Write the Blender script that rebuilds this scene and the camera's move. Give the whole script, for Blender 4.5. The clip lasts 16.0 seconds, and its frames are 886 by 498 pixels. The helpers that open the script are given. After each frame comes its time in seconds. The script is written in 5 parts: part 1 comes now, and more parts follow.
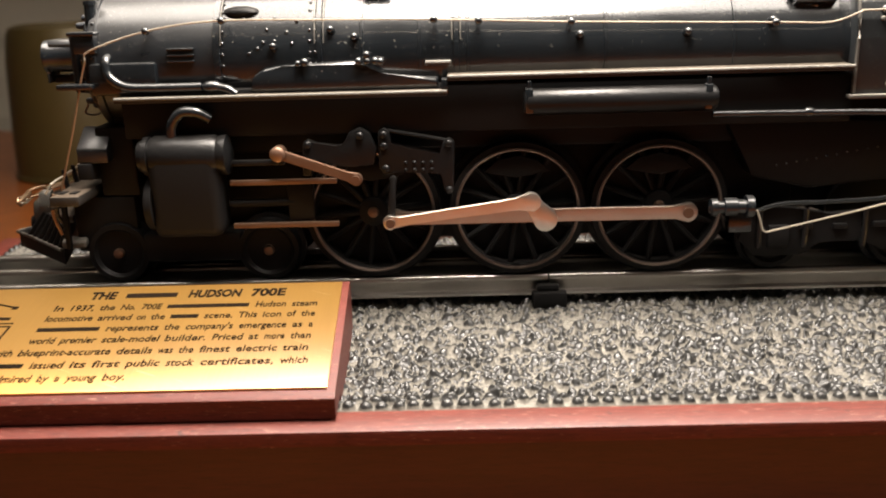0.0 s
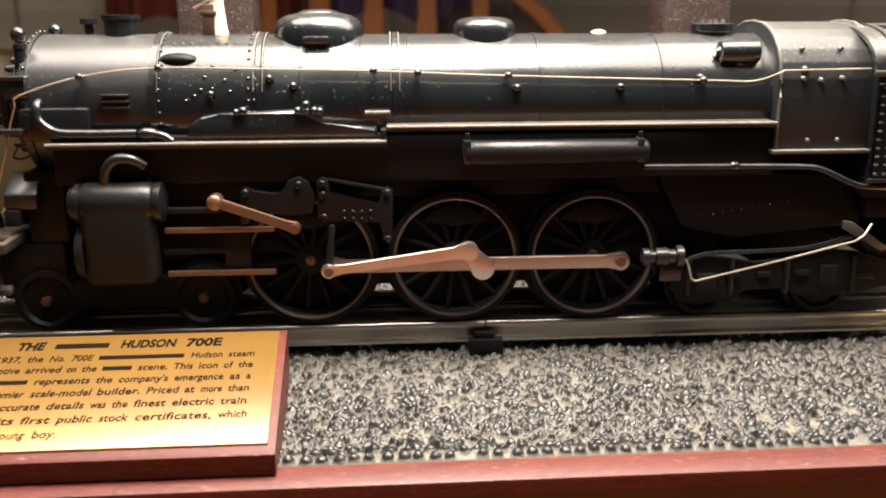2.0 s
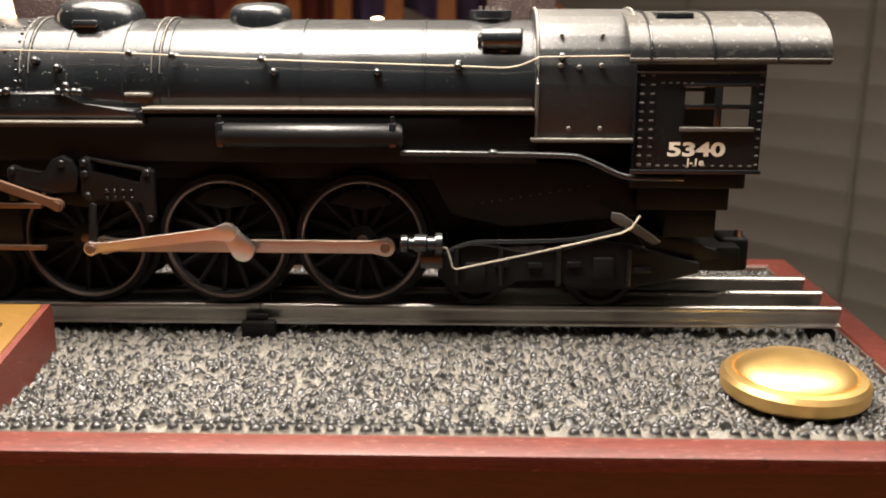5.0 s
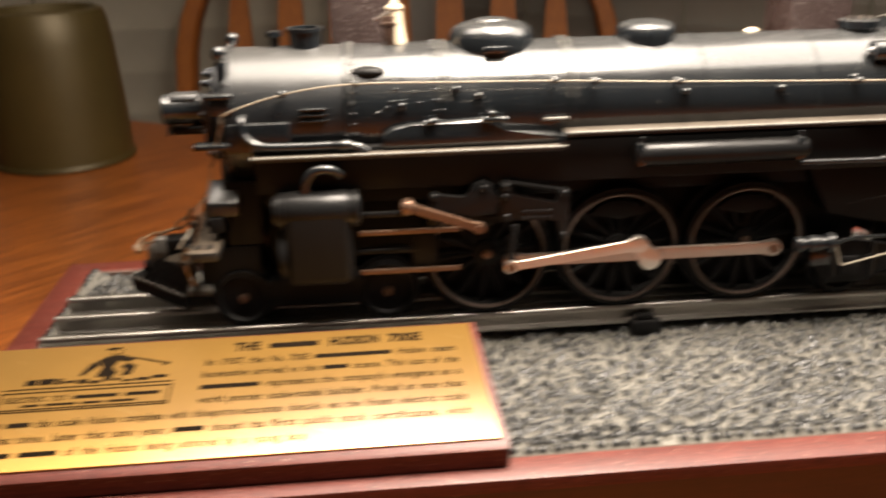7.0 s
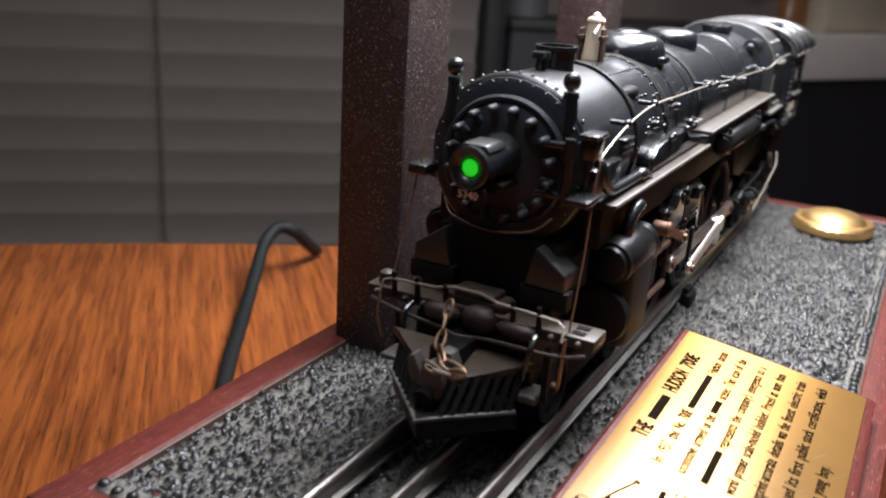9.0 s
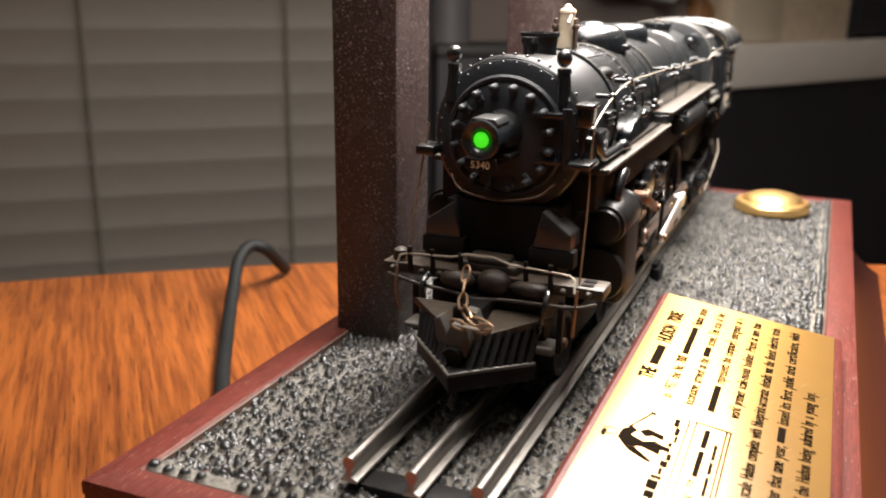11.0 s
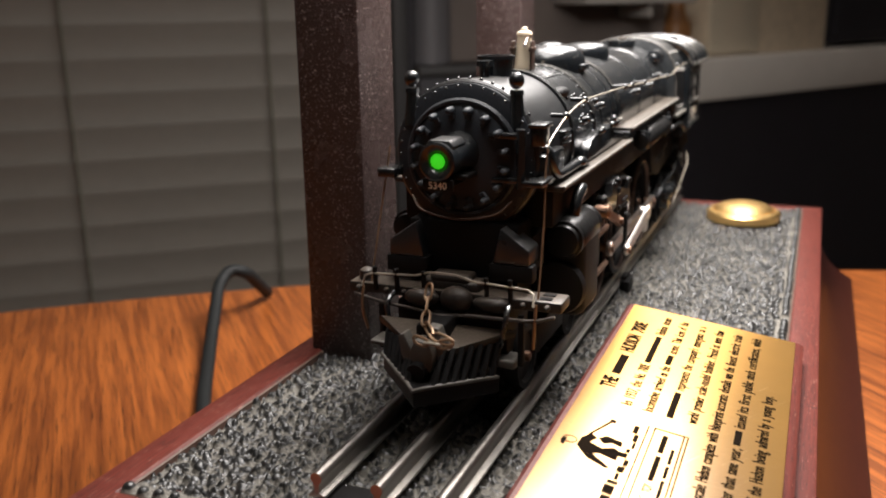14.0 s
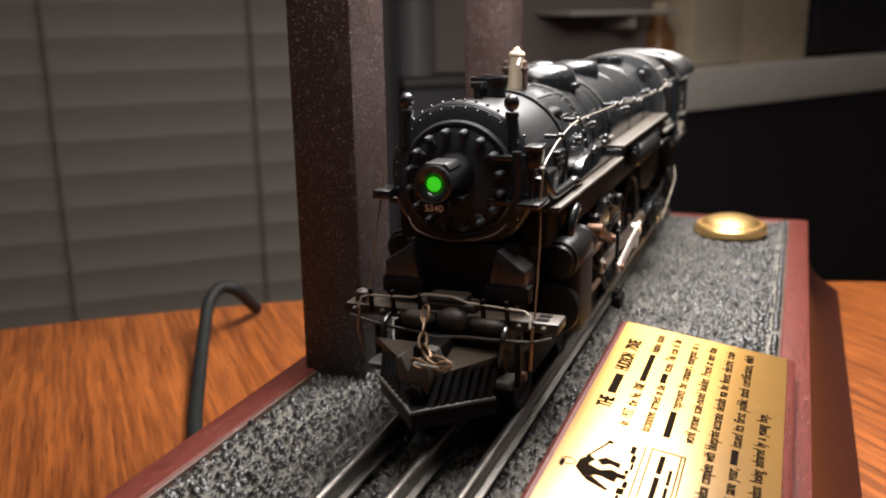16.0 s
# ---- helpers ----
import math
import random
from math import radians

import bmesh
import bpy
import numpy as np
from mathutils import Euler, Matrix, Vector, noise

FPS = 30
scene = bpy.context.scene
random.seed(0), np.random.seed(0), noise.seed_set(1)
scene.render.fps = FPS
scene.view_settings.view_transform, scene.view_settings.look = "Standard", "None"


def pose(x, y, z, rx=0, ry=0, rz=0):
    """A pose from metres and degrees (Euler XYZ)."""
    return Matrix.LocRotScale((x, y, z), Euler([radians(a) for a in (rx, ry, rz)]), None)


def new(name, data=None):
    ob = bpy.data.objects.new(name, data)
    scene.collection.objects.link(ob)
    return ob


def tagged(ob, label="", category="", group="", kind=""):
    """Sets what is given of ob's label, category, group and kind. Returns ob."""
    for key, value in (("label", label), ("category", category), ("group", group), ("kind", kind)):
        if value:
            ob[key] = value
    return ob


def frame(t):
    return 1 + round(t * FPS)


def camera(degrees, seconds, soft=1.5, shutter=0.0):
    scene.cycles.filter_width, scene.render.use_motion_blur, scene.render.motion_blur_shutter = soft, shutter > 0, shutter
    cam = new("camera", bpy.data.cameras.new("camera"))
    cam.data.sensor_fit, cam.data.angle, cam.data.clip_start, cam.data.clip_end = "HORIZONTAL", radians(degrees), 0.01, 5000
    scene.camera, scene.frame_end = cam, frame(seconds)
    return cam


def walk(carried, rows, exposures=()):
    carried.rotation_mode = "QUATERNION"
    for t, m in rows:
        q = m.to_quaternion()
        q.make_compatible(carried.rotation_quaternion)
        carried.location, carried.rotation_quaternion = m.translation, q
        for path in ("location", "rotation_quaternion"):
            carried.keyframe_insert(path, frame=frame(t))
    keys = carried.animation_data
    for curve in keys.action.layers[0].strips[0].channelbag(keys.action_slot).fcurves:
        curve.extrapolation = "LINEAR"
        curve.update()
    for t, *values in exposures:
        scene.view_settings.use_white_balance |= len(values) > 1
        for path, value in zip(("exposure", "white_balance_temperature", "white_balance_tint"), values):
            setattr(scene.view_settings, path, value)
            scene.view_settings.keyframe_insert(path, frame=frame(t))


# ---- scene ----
cam = camera(51.64, 16.0, soft=1.9, shutter=0.4)
cam.data.dof.use_dof, cam.data.dof.focus_distance, cam.data.dof.aperture_fstop = True, 0.27, 16.0
PATH = [
    (0, -0.0184, -0.2948, 0.0929, 1.04, -16.87, -1.70),
    (0.5, -0.0213, -0.2932, 0.0952, -1.36, -17.26, -0.66),
    (1, -0.0221, -0.2927, 0.0988, -3.96, -15.62, 0.01),
    (1.5, -0.0225, -0.2944, 0.0993, -3.87, -15.08, -0.11),
    (2, -0.0229, -0.2945, 0.0999, -4.00, -15.29, -0.18),
    (2.5, -0.0237, -0.2938, 0.0992, -4.30, -16.04, -0.03),
    (3, -0.0306, -0.2984, 0.0989, -2.37, -16.83, -0.97),
    (3.5, 0.0189, -0.2914, 0.0929, 0.80, -16.99, -1.73),
    (4, 0.0533, -0.2778, 0.1005, 1.60, -17.21, -0.58),
    (4.2, 0.0785, -0.2817, 0.0925, 1.88, -14.81, -0.38),
    (6.3, 0.0399, -0.3100, 0.1173, -0.39, -17.41, 0.16),
    (6.5, 0.0114, -0.3058, 0.1297, -0.48, -19.10, -1.28),
    (7, -0.0841, -0.3016, 0.1322, -4.90, -20.78, -1.31),
    (7.2, -0.1361, -0.2988, 0.1371, -7.53, -22.03, -1.13),
    (7.5, -0.1920, -0.2681, 0.1494, -14.27, -23.33, -2.30),
    (7.8, -0.2257, -0.2129, 0.1419, -26.09, -26.34, -0.07),
    (8, -0.2440, -0.1817, 0.1405, -36.04, -24.57, 0.82),
    (8.5, -0.2997, -0.1205, 0.1356, -58.18, -21.35, 5.77),
    (8.7, -0.3165, -0.0953, 0.1273, -60.56, -20.11, 5.06),
    (10.8, -0.3670, -0.0794, 0.1093, -67.33, -15.92, 0.75),
    (11, -0.3668, -0.0789, 0.1091, -67.42, -16.25, 0.80),
    (11.5, -0.3629, -0.0842, 0.1119, -69.19, -15.85, -0.21),
    (12, -0.3623, -0.0920, 0.1070, -70.98, -17.47, -0.47),
    (12.5, -0.3695, -0.0921, 0.1090, -67.81, -15.12, -0.72),
    (13, -0.3703, -0.0913, 0.1103, -67.85, -15.30, -0.85),
    (13.5, -0.3707, -0.0901, 0.1109, -67.81, -14.98, -0.76),
    (14, -0.3703, -0.0898, 0.1112, -67.84, -15.09, -0.87),
    (14.5, -0.3690, -0.0892, 0.1118, -67.76, -15.63, -0.88),
    (15, -0.3685, -0.0873, 0.1131, -67.83, -16.31, -0.61),
    (15.5, -0.3722, -0.0888, 0.1160, -67.97, -14.53, -0.73),
    (16, -0.3711, -0.0864, 0.1149, -68.91, -14.56, -0.98),
]
walk(cam, [(t, pose(x, y, z, 90 + p, 0, w) @ pose(0, 0, 0, 0, 0, r)) for t, x, y, z, w, p, r in PATH],
     exposures=[(0.0, 0.0, 6950, 10), (6.3, 0.0, 7000, 10), (7.1, -0.1, 7300, 10), (7.6, -0.2, 6900, 10), (8.0, -0.35, 5800, 10), (8.7, -0.45, 5600, 10), (10.8, 0.20, 6500, 10), (11.6, 0.15, 6500, 10), (11.9, -0.35, 6400, 10), (16.0, -0.35, 6300, 10)])

# ---- light ----
world = bpy.data.worlds.new("room_dark")
world.use_nodes = True
world.node_tree.nodes["Background"].inputs["Color"].default_value = (0.9, 0.8, 0.7, 1)
world.node_tree.nodes["Background"].inputs["Strength"].default_value = 0.02
scene.world = world


def lamp(name, kind, energy, colour, m, size):
    data = bpy.data.lights.new(name, kind)
    data.energy, data.color = energy, colour
    if kind == "AREA":
        data.shape, data.size = "DISK", size
    else:
        data.shadow_soft_size = size
    ob = new(name, data)
    ob.matrix_world = m
    return ob


# the frosted globe and the lit inside of the shade of the lamp whose posts stand behind the locomotive
lamp("lamp_globe", "AREA", 3.0, (1.0, 0.92, 0.855), pose(0.005, -0.05, 0.300), 0.155)
lamp("lamp_bulb", "POINT", 2.1, (1.0, 0.915, 0.84), pose(0.005, -0.03, 0.345), 0.03)
shade = lamp("lamp_shade_inside", "AREA", 5.2, (1.0, 0.935, 0.885), pose(0.110, -0.02, 0.315), 0.2)
shade.data.shape, shade.data.size, shade.data.size_y = "ELLIPSE", 0.74, 0.25
# unseen upward light, added to fill the room by bounce off the ceiling
top = lamp("ceiling_fill", "AREA", 19.0, (1.0, 0.92, 0.86), pose(0.0, 0.0, 0.52, 180), 0.2)
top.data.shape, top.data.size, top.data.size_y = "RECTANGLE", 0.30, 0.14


# ---- materials ----
def nodes_of(name):
    mat = bpy.data.materials.new(name)
    mat.use_nodes = True
    nt = mat.node_tree
    return mat, nt, nt.nodes["Principled BSDF"]


def node(nt, kind, **kw):
    n = nt.nodes.new(kind)
    for k, v in kw.items():
        n.inputs[k.replace("_", " ")].default_value = v
    return n


def ramp(nt, fac, stops):
    n = nt.nodes.new("ShaderNodeValToRGB")
    els = n.color_ramp.elements
    while len(els) < len(stops):
        els.new(0.5)
    for e, (p, c) in zip(els, stops):
        e.position, e.color = p, (*c, 1)
    nt.links.new(fac, n.inputs["Fac"])
    return n.outputs["Color"]


def mixed(nt, fac, a, b, mode="MIX"):
    n = nt.nodes.new("ShaderNodeMix")
    n.data_type, n.blend_type = "RGBA", mode
    for sock, v in ((n.inputs[0], fac), (n.inputs[6], a), (n.inputs[7], b)):
        if isinstance(v, (int, float)):
            sock.default_value = v
        elif isinstance(v, tuple):
            sock.default_value = (*v, 1)
        else:
            nt.links.new(v, sock)
    return n.outputs[2]


def coords(nt, scale=(1, 1, 1), turn=0.0):
    tc, mp = nt.nodes.new("ShaderNodeTexCoord"), nt.nodes.new("ShaderNodeMapping")
    mp.inputs["Scale"].default_value = scale
    first = tc.outputs["Object"]
    if turn:
        rt = nt.nodes.new("ShaderNodeMapping")
        rt.inputs["Rotation"].default_value = (0, 0, radians(turn))
        nt.links.new(first, rt.inputs["Vector"])
        first = rt.outputs["Vector"]
    nt.links.new(first, mp.inputs["Vector"])
    return mp.outputs["Vector"]


def noise_tex(nt, vec, scale, detail=4.0, rough=0.55):
    n = node(nt, "ShaderNodeTexNoise", Scale=scale, Detail=detail, Roughness=rough)
    nt.links.new(vec, n.inputs["Vector"])
    return n.outputs["Fac"]


def bumped(nt, bsdf, height, strength, distance):
    b = node(nt, "ShaderNodeBump", Strength=strength, Distance=distance)
    nt.links.new(height, b.inputs["Height"])
    nt.links.new(b.outputs["Normal"], bsdf.inputs["Normal"])


def painted(name, colour, rough, dust=(0.20, 0.17, 0.13), dust_amount=0.35, fine=700, bump=0.15, metal=0.0, upward=True, specks=0.0):
    """Paint or metal with blotches, fine grain, settled dust specks and paler upward faces."""
    mat, nt, b = nodes_of(name)
    vec = coords(nt)
    big, small = noise_tex(nt, vec, 60, 5), noise_tex(nt, vec, fine, 3)
    blotch = mixed(nt, big, tuple(c * 0.75 for c in colour), tuple(min(1, c * 1.3) for c in colour))
    spots = ramp(nt, small, [(0.58, (0, 0, 0)), (0.72, (1, 1, 1))])
    fac = nt.nodes.new("ShaderNodeMath")
    fac.operation = "MULTIPLY"
    nt.links.new(spots, fac.inputs[0])
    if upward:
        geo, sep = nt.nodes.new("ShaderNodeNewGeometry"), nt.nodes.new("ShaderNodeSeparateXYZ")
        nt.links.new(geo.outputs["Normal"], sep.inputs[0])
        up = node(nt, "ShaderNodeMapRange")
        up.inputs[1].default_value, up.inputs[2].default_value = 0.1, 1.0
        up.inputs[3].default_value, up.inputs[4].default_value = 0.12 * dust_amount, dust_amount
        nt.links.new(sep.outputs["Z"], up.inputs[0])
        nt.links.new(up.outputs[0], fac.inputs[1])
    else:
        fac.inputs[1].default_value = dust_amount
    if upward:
        # smooth paling towards upward faces
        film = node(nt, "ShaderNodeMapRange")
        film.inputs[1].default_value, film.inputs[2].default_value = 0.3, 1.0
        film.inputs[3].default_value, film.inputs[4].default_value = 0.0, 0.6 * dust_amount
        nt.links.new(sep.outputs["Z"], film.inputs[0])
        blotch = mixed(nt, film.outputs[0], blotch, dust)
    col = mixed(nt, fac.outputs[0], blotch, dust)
    grit = None
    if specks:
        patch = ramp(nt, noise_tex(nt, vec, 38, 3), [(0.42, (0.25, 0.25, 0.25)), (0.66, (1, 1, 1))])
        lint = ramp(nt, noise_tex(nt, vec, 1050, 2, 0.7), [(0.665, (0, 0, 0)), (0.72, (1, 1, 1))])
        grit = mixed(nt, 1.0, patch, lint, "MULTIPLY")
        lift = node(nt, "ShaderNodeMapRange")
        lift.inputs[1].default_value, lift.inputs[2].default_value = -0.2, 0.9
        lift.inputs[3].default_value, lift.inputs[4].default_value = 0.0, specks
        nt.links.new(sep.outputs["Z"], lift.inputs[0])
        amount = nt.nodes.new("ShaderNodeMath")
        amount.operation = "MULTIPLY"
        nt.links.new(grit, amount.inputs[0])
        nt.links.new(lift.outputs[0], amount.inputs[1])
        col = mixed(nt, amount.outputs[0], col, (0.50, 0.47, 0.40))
    nt.links.new(col, b.inputs["Base Color"])
    rg = node(nt, "ShaderNodeMapRange")
    rg.inputs[3].default_value, rg.inputs[4].default_value = rough - 0.08, rough + 0.12
    nt.links.new(big, rg.inputs[0])
    nt.links.new(rg.outputs[0], b.inputs["Roughness"])
    b.inputs["Metallic"].default_value = metal
    bumped(nt, b, small, bump, 0.0004)
    return mat


def wood(name, dark, light, rough, stretch=(3, 60, 60), scale=14.0, coat=0.0, pores=True, turn=0.0, streak=0.55, wear=0.0, band=(0.30, 0.70)):
    mat, nt, b = nodes_of(name)
    vec = coords(nt, stretch, turn)
    grain = noise_tex(nt, vec, scale, 6, 0.65)
    pore = noise_tex(nt, vec, scale * 3, 3, 0.6)
    big = noise_tex(nt, coords(nt), 9, 3)
    col = ramp(nt, grain, [(band[0], dark), (band[1], light)])
    col = mixed(nt, 0.35, col, ramp(nt, big, [(0.3, dark), (0.7, light)]))
    if pores:
        col = mixed(nt, ramp(nt, pore, [(0.54, (0, 0, 0)), (0.68, (streak,) * 3)]), col, tuple(c * 0.35 for c in dark))
    if wear:
        scratch = noise_tex(nt, coords(nt, (30, 220, 220)), 9, 4, 0.7)
        chips = noise_tex(nt, coords(nt), 210, 4, 0.7)
        col = mixed(nt, ramp(nt, scratch, [(0.60, (0, 0, 0)), (0.70, (wear,) * 3)]), col, (0.30, 0.15, 0.11))
        col = mixed(nt, ramp(nt, chips, [(0.64, (0, 0, 0)), (0.72, (wear,) * 3)]), col, (0.035, 0.012, 0.010))
    nt.links.new(col, b.inputs["Base Color"])
    b.inputs["Roughness"].default_value = rough
    b.inputs["Coat Weight"].default_value = coat
    b.inputs["Coat Roughness"].default_value = 0.18
    bumped(nt, b, pore, 0.12, 0.0004)
    return mat


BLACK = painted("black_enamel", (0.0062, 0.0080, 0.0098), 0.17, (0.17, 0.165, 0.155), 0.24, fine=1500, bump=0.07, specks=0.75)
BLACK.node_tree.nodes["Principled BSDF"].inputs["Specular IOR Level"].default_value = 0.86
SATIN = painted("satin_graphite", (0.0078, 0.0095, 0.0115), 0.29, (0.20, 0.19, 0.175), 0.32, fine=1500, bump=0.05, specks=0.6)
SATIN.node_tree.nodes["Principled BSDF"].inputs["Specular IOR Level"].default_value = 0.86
BLACK_DULL = painted("dull_black_casting", (0.0068, 0.0066, 0.0068), 0.5, (0.04, 0.034, 0.028), 0.12)
BLACK_DULL.node_tree.nodes["Principled BSDF"].inputs["Specular IOR Level"].default_value = 0.16
GLOSSY = painted("glossy_black_casting", (0.0064, 0.0066, 0.0070), 0.31, (0.08, 0.07, 0.06), 0.12, bump=0.3)
BEAD = painted("pale_glue_line", (0.070, 0.036, 0.025), 0.6, (0.3, 0.25, 0.2), 0.4)
FRONT = painted("bluish_smokebox_front", (0.0190, 0.0225, 0.0280), 0.44, (0.20, 0.20, 0.20), 0.45, fine=1100, bump=0.3)
FRONT.node_tree.nodes["Principled BSDF"].inputs["Specular IOR Level"].default_value = 0.26
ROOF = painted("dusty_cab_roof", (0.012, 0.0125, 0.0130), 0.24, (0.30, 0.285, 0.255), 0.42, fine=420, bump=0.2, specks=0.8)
GLOSSY.node_tree.nodes["Principled BSDF"].inputs["Specular IOR Level"].default_value = 0.26
DUSTY = painted("dusty_black_casting", (0.014, 0.012, 0.0105), 0.45, (0.17, 0.125, 0.085), 0.55, fine=900, bump=0.5)
PALE_STEP = painted("worn_grey_casting", (0.045, 0.042, 0.037), 0.45, (0.30, 0.27, 0.23), 0.5)
EDGE = painted("worn_painted_edge", (0.055, 0.052, 0.047), 0.32, (0.42, 0.395, 0.345), 0.65)
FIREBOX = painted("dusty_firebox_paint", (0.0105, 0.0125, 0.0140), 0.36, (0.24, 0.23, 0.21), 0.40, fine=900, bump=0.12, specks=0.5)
FIREBOX.node_tree.nodes["Principled BSDF"].inputs["Specular IOR Level"].default_value = 0.50
BOARD = painted("dusty_running_board", (0.018, 0.016, 0.015), 0.46, (0.20, 0.165, 0.125), 0.50, fine=260, bump=0.2)
BOARD.node_tree.nodes["Principled BSDF"].inputs["Specular IOR Level"].default_value = 0.32
BRIGHT = painted("bright_worn_nickel", (0.74, 0.69, 0.64), 0.30, (0.3, 0.22, 0.15), 0.2, metal=1.0)
NICKEL = painted("tarnished_nickel", (0.52, 0.455, 0.41), 0.34, (0.3, 0.22, 0.15), 0.3, metal=1.0)
COPPERY = painted("tarnished_copper_rod", (0.19, 0.115, 0.08), 0.46, (0.2, 0.12, 0.08), 0.5, metal=0.85)
TYRE = painted("worn_wheel_tyre", (0.17, 0.13, 0.11), 0.45, (0.2, 0.12, 0.08), 0.4, metal=0.7, upward=False)
STEEL = painted("dull_tinplate", (0.42, 0.40, 0.37), 0.30, (0.16, 0.13, 0.10), 0.4, metal=1.0)
WIRE = painted("pale_brass_wire", (0.42, 0.38, 0.31), 0.32, (0.3, 0.22, 0.15), 0.25, metal=0.45)
BRACKET = painted("brown_bracket", (0.05, 0.025, 0.016), 0.5, (0.2, 0.15, 0.1), 0.4)
RUST = painted("rusty_chain", (0.26, 0.16, 0.095), 0.42, (0.4, 0.3, 0.2), 0.5, metal=0.7)
CREAM = painted("cream_plastic", (0.62, 0.52, 0.38), 0.5, (0.3, 0.25, 0.2), 0.2)
IVORY = painted("ivory_number_paint", (0.72, 0.68, 0.58), 0.6, (0.3, 0.25, 0.2), 0.2, upward=False)
INK = painted("black_engraving", (0.010, 0.007, 0.005), 0.85, (0.03, 0.025, 0.02), 0.1, upward=False)
INK.node_tree.nodes["Principled BSDF"].inputs["Specular IOR Level"].default_value = 0.0
MAHOGANY = wood("mahogany_stain", (0.056, 0.0110, 0.0078), (0.146, 0.028, 0.018), 0.50, (5, 95, 95), 12, coat=0.08, wear=1.0, streak=0.8)
MAHOGANY.node_tree.nodes["Principled BSDF"].inputs["Specular IOR Level"].default_value = 0.35
# same mahogany for the foot, low light on its sides put into the colour
SHADEDWOOD = wood("shaded_mahogany_stain", (0.022, 0.0048, 0.0036), (0.052, 0.0105, 0.0070), 0.38, (6, 70, 70), 12, coat=0.2)
# pale specks put the sparkle of the lit post face into the colour
POSTWOOD = painted("speckled_dark_post_wood", (0.040, 0.026, 0.024), 0.24, (0.42, 0.35, 0.32), 0.46, fine=1200, bump=1.0, upward=False)
OAK = wood("golden_oak_table", (0.130, 0.032, 0.0060), (0.370, 0.106, 0.0190), 0.40, (3.4, 78, 78), 4.0, coat=0.2, turn=-43.0, streak=0.85, band=(0.41, 0.59))
CHAIROAK = wood("golden_oak_chair", (0.27, 0.075, 0.011), (0.48, 0.155, 0.024), 0.6, (25, 25, 3), 9)


def brass_plate():
    mat, nt, b = nodes_of("brushed_brass_plate")
    vec = coords(nt, (400, 8, 8))
    streak = noise_tex(nt, vec, 5, 4, 0.6)
    big = noise_tex(nt, coords(nt), 45, 4)
    col = mixed(nt, streak, (0.47, 0.235, 0.046), (0.66, 0.365, 0.090))
    col = mixed(nt, ramp(nt, big, [(0.35, (0, 0, 0)), (0.75, (0.5, 0.5, 0.5))]), col, (0.43, 0.23, 0.055))
    scratch = noise_tex(nt, coords(nt, (30, 900, 900), 27.0), 2.0, 2, 0.5)
    col = mixed(nt, ramp(nt, scratch, [(0.70, (0, 0, 0)), (0.74, (0.55, 0.55, 0.55))]), col, (0.86, 0.62, 0.30))
    nt.links.new(col, b.inputs["Base Color"])
    b.inputs["Metallic"].default_value = 0.70
    b.inputs["Roughness"].default_value = 0.37
    b.inputs["Anisotropic"].default_value = 0.95
    b.inputs["Coat Weight"].default_value = 0.75
    b.inputs["Coat Roughness"].default_value = 0.30
    b.inputs["Coat IOR"].default_value = 2.0
    b.inputs["Anisotropic Rotation"].default_value = 0.0
    tan = nt.nodes.new("ShaderNodeTangent")
    tan.direction_type, tan.uv_map = "UV_MAP", "UVMap"
    nt.links.new(tan.outputs["Tangent"], b.inputs["Tangent"])
    bumped(nt, b, streak, 0.3, 0.0003)
    return mat


BRASS = brass_plate()
BUTTON_BRASS = painted("polished_brass", (0.84, 0.53, 0.21), 0.40, (0.45, 0.28, 0.1), 0.3, metal=1.0)


def ballast_material():
    """Dark glossy chips half buried in pale dust; the mask is carried by the mesh and darkens pits too."""
    mat, nt, b = nodes_of("chips_in_dust")
    at = nt.nodes.new("ShaderNodeAttribute")
    at.attribute_name = "chip"
    vec = coords(nt)
    fine, big, mid = noise_tex(nt, vec, 800, 5), noise_tex(nt, vec, 30, 4), noise_tex(nt, vec, 420, 4)
    dust = mixed(nt, fine, (0.048, 0.045, 0.039), (0.255, 0.240, 0.206))
    dust = mixed(nt, ramp(nt, big, [(0.35, (0, 0, 0)), (0.7, (0.8, 0.8, 0.8))]), dust, (0.095, 0.088, 0.075))
    chip = mixed(nt, mid, (0.006, 0.0063, 0.0066), (0.024, 0.024, 0.023))
    m = nt.nodes.new("ShaderNodeMath")
    m.operation = "MULTIPLY_ADD"
    nt.links.new(mid, m.inputs[0])
    m.inputs[1].default_value = 0.45
    sub = nt.nodes.new("ShaderNodeMath")
    sub.operation = "SUBTRACT"
    nt.links.new(at.outputs["Fac"], sub.inputs[0])
    sub.inputs[1].default_value = 0.175
    nt.links.new(sub.outputs[0], m.inputs[2])
    mask = ramp(nt, m.outputs[0], [(0.40, (0, 0, 0)), (0.54, (1, 1, 1))])
    nt.links.new(mixed(nt, mask, dust, chip), b.inputs["Base Color"])
    rg = nt.nodes.new("ShaderNodeMapRange")
    rg.inputs[3].default_value, rg.inputs[4].default_value = 0.85, 0.34
    nt.links.new(mask, rg.inputs[0])
    nt.links.new(rg.outputs[0], b.inputs["Roughness"])
    bumped(nt, b, fine, 0.45, 0.0006)
    return mat


BALLAST = ballast_material()


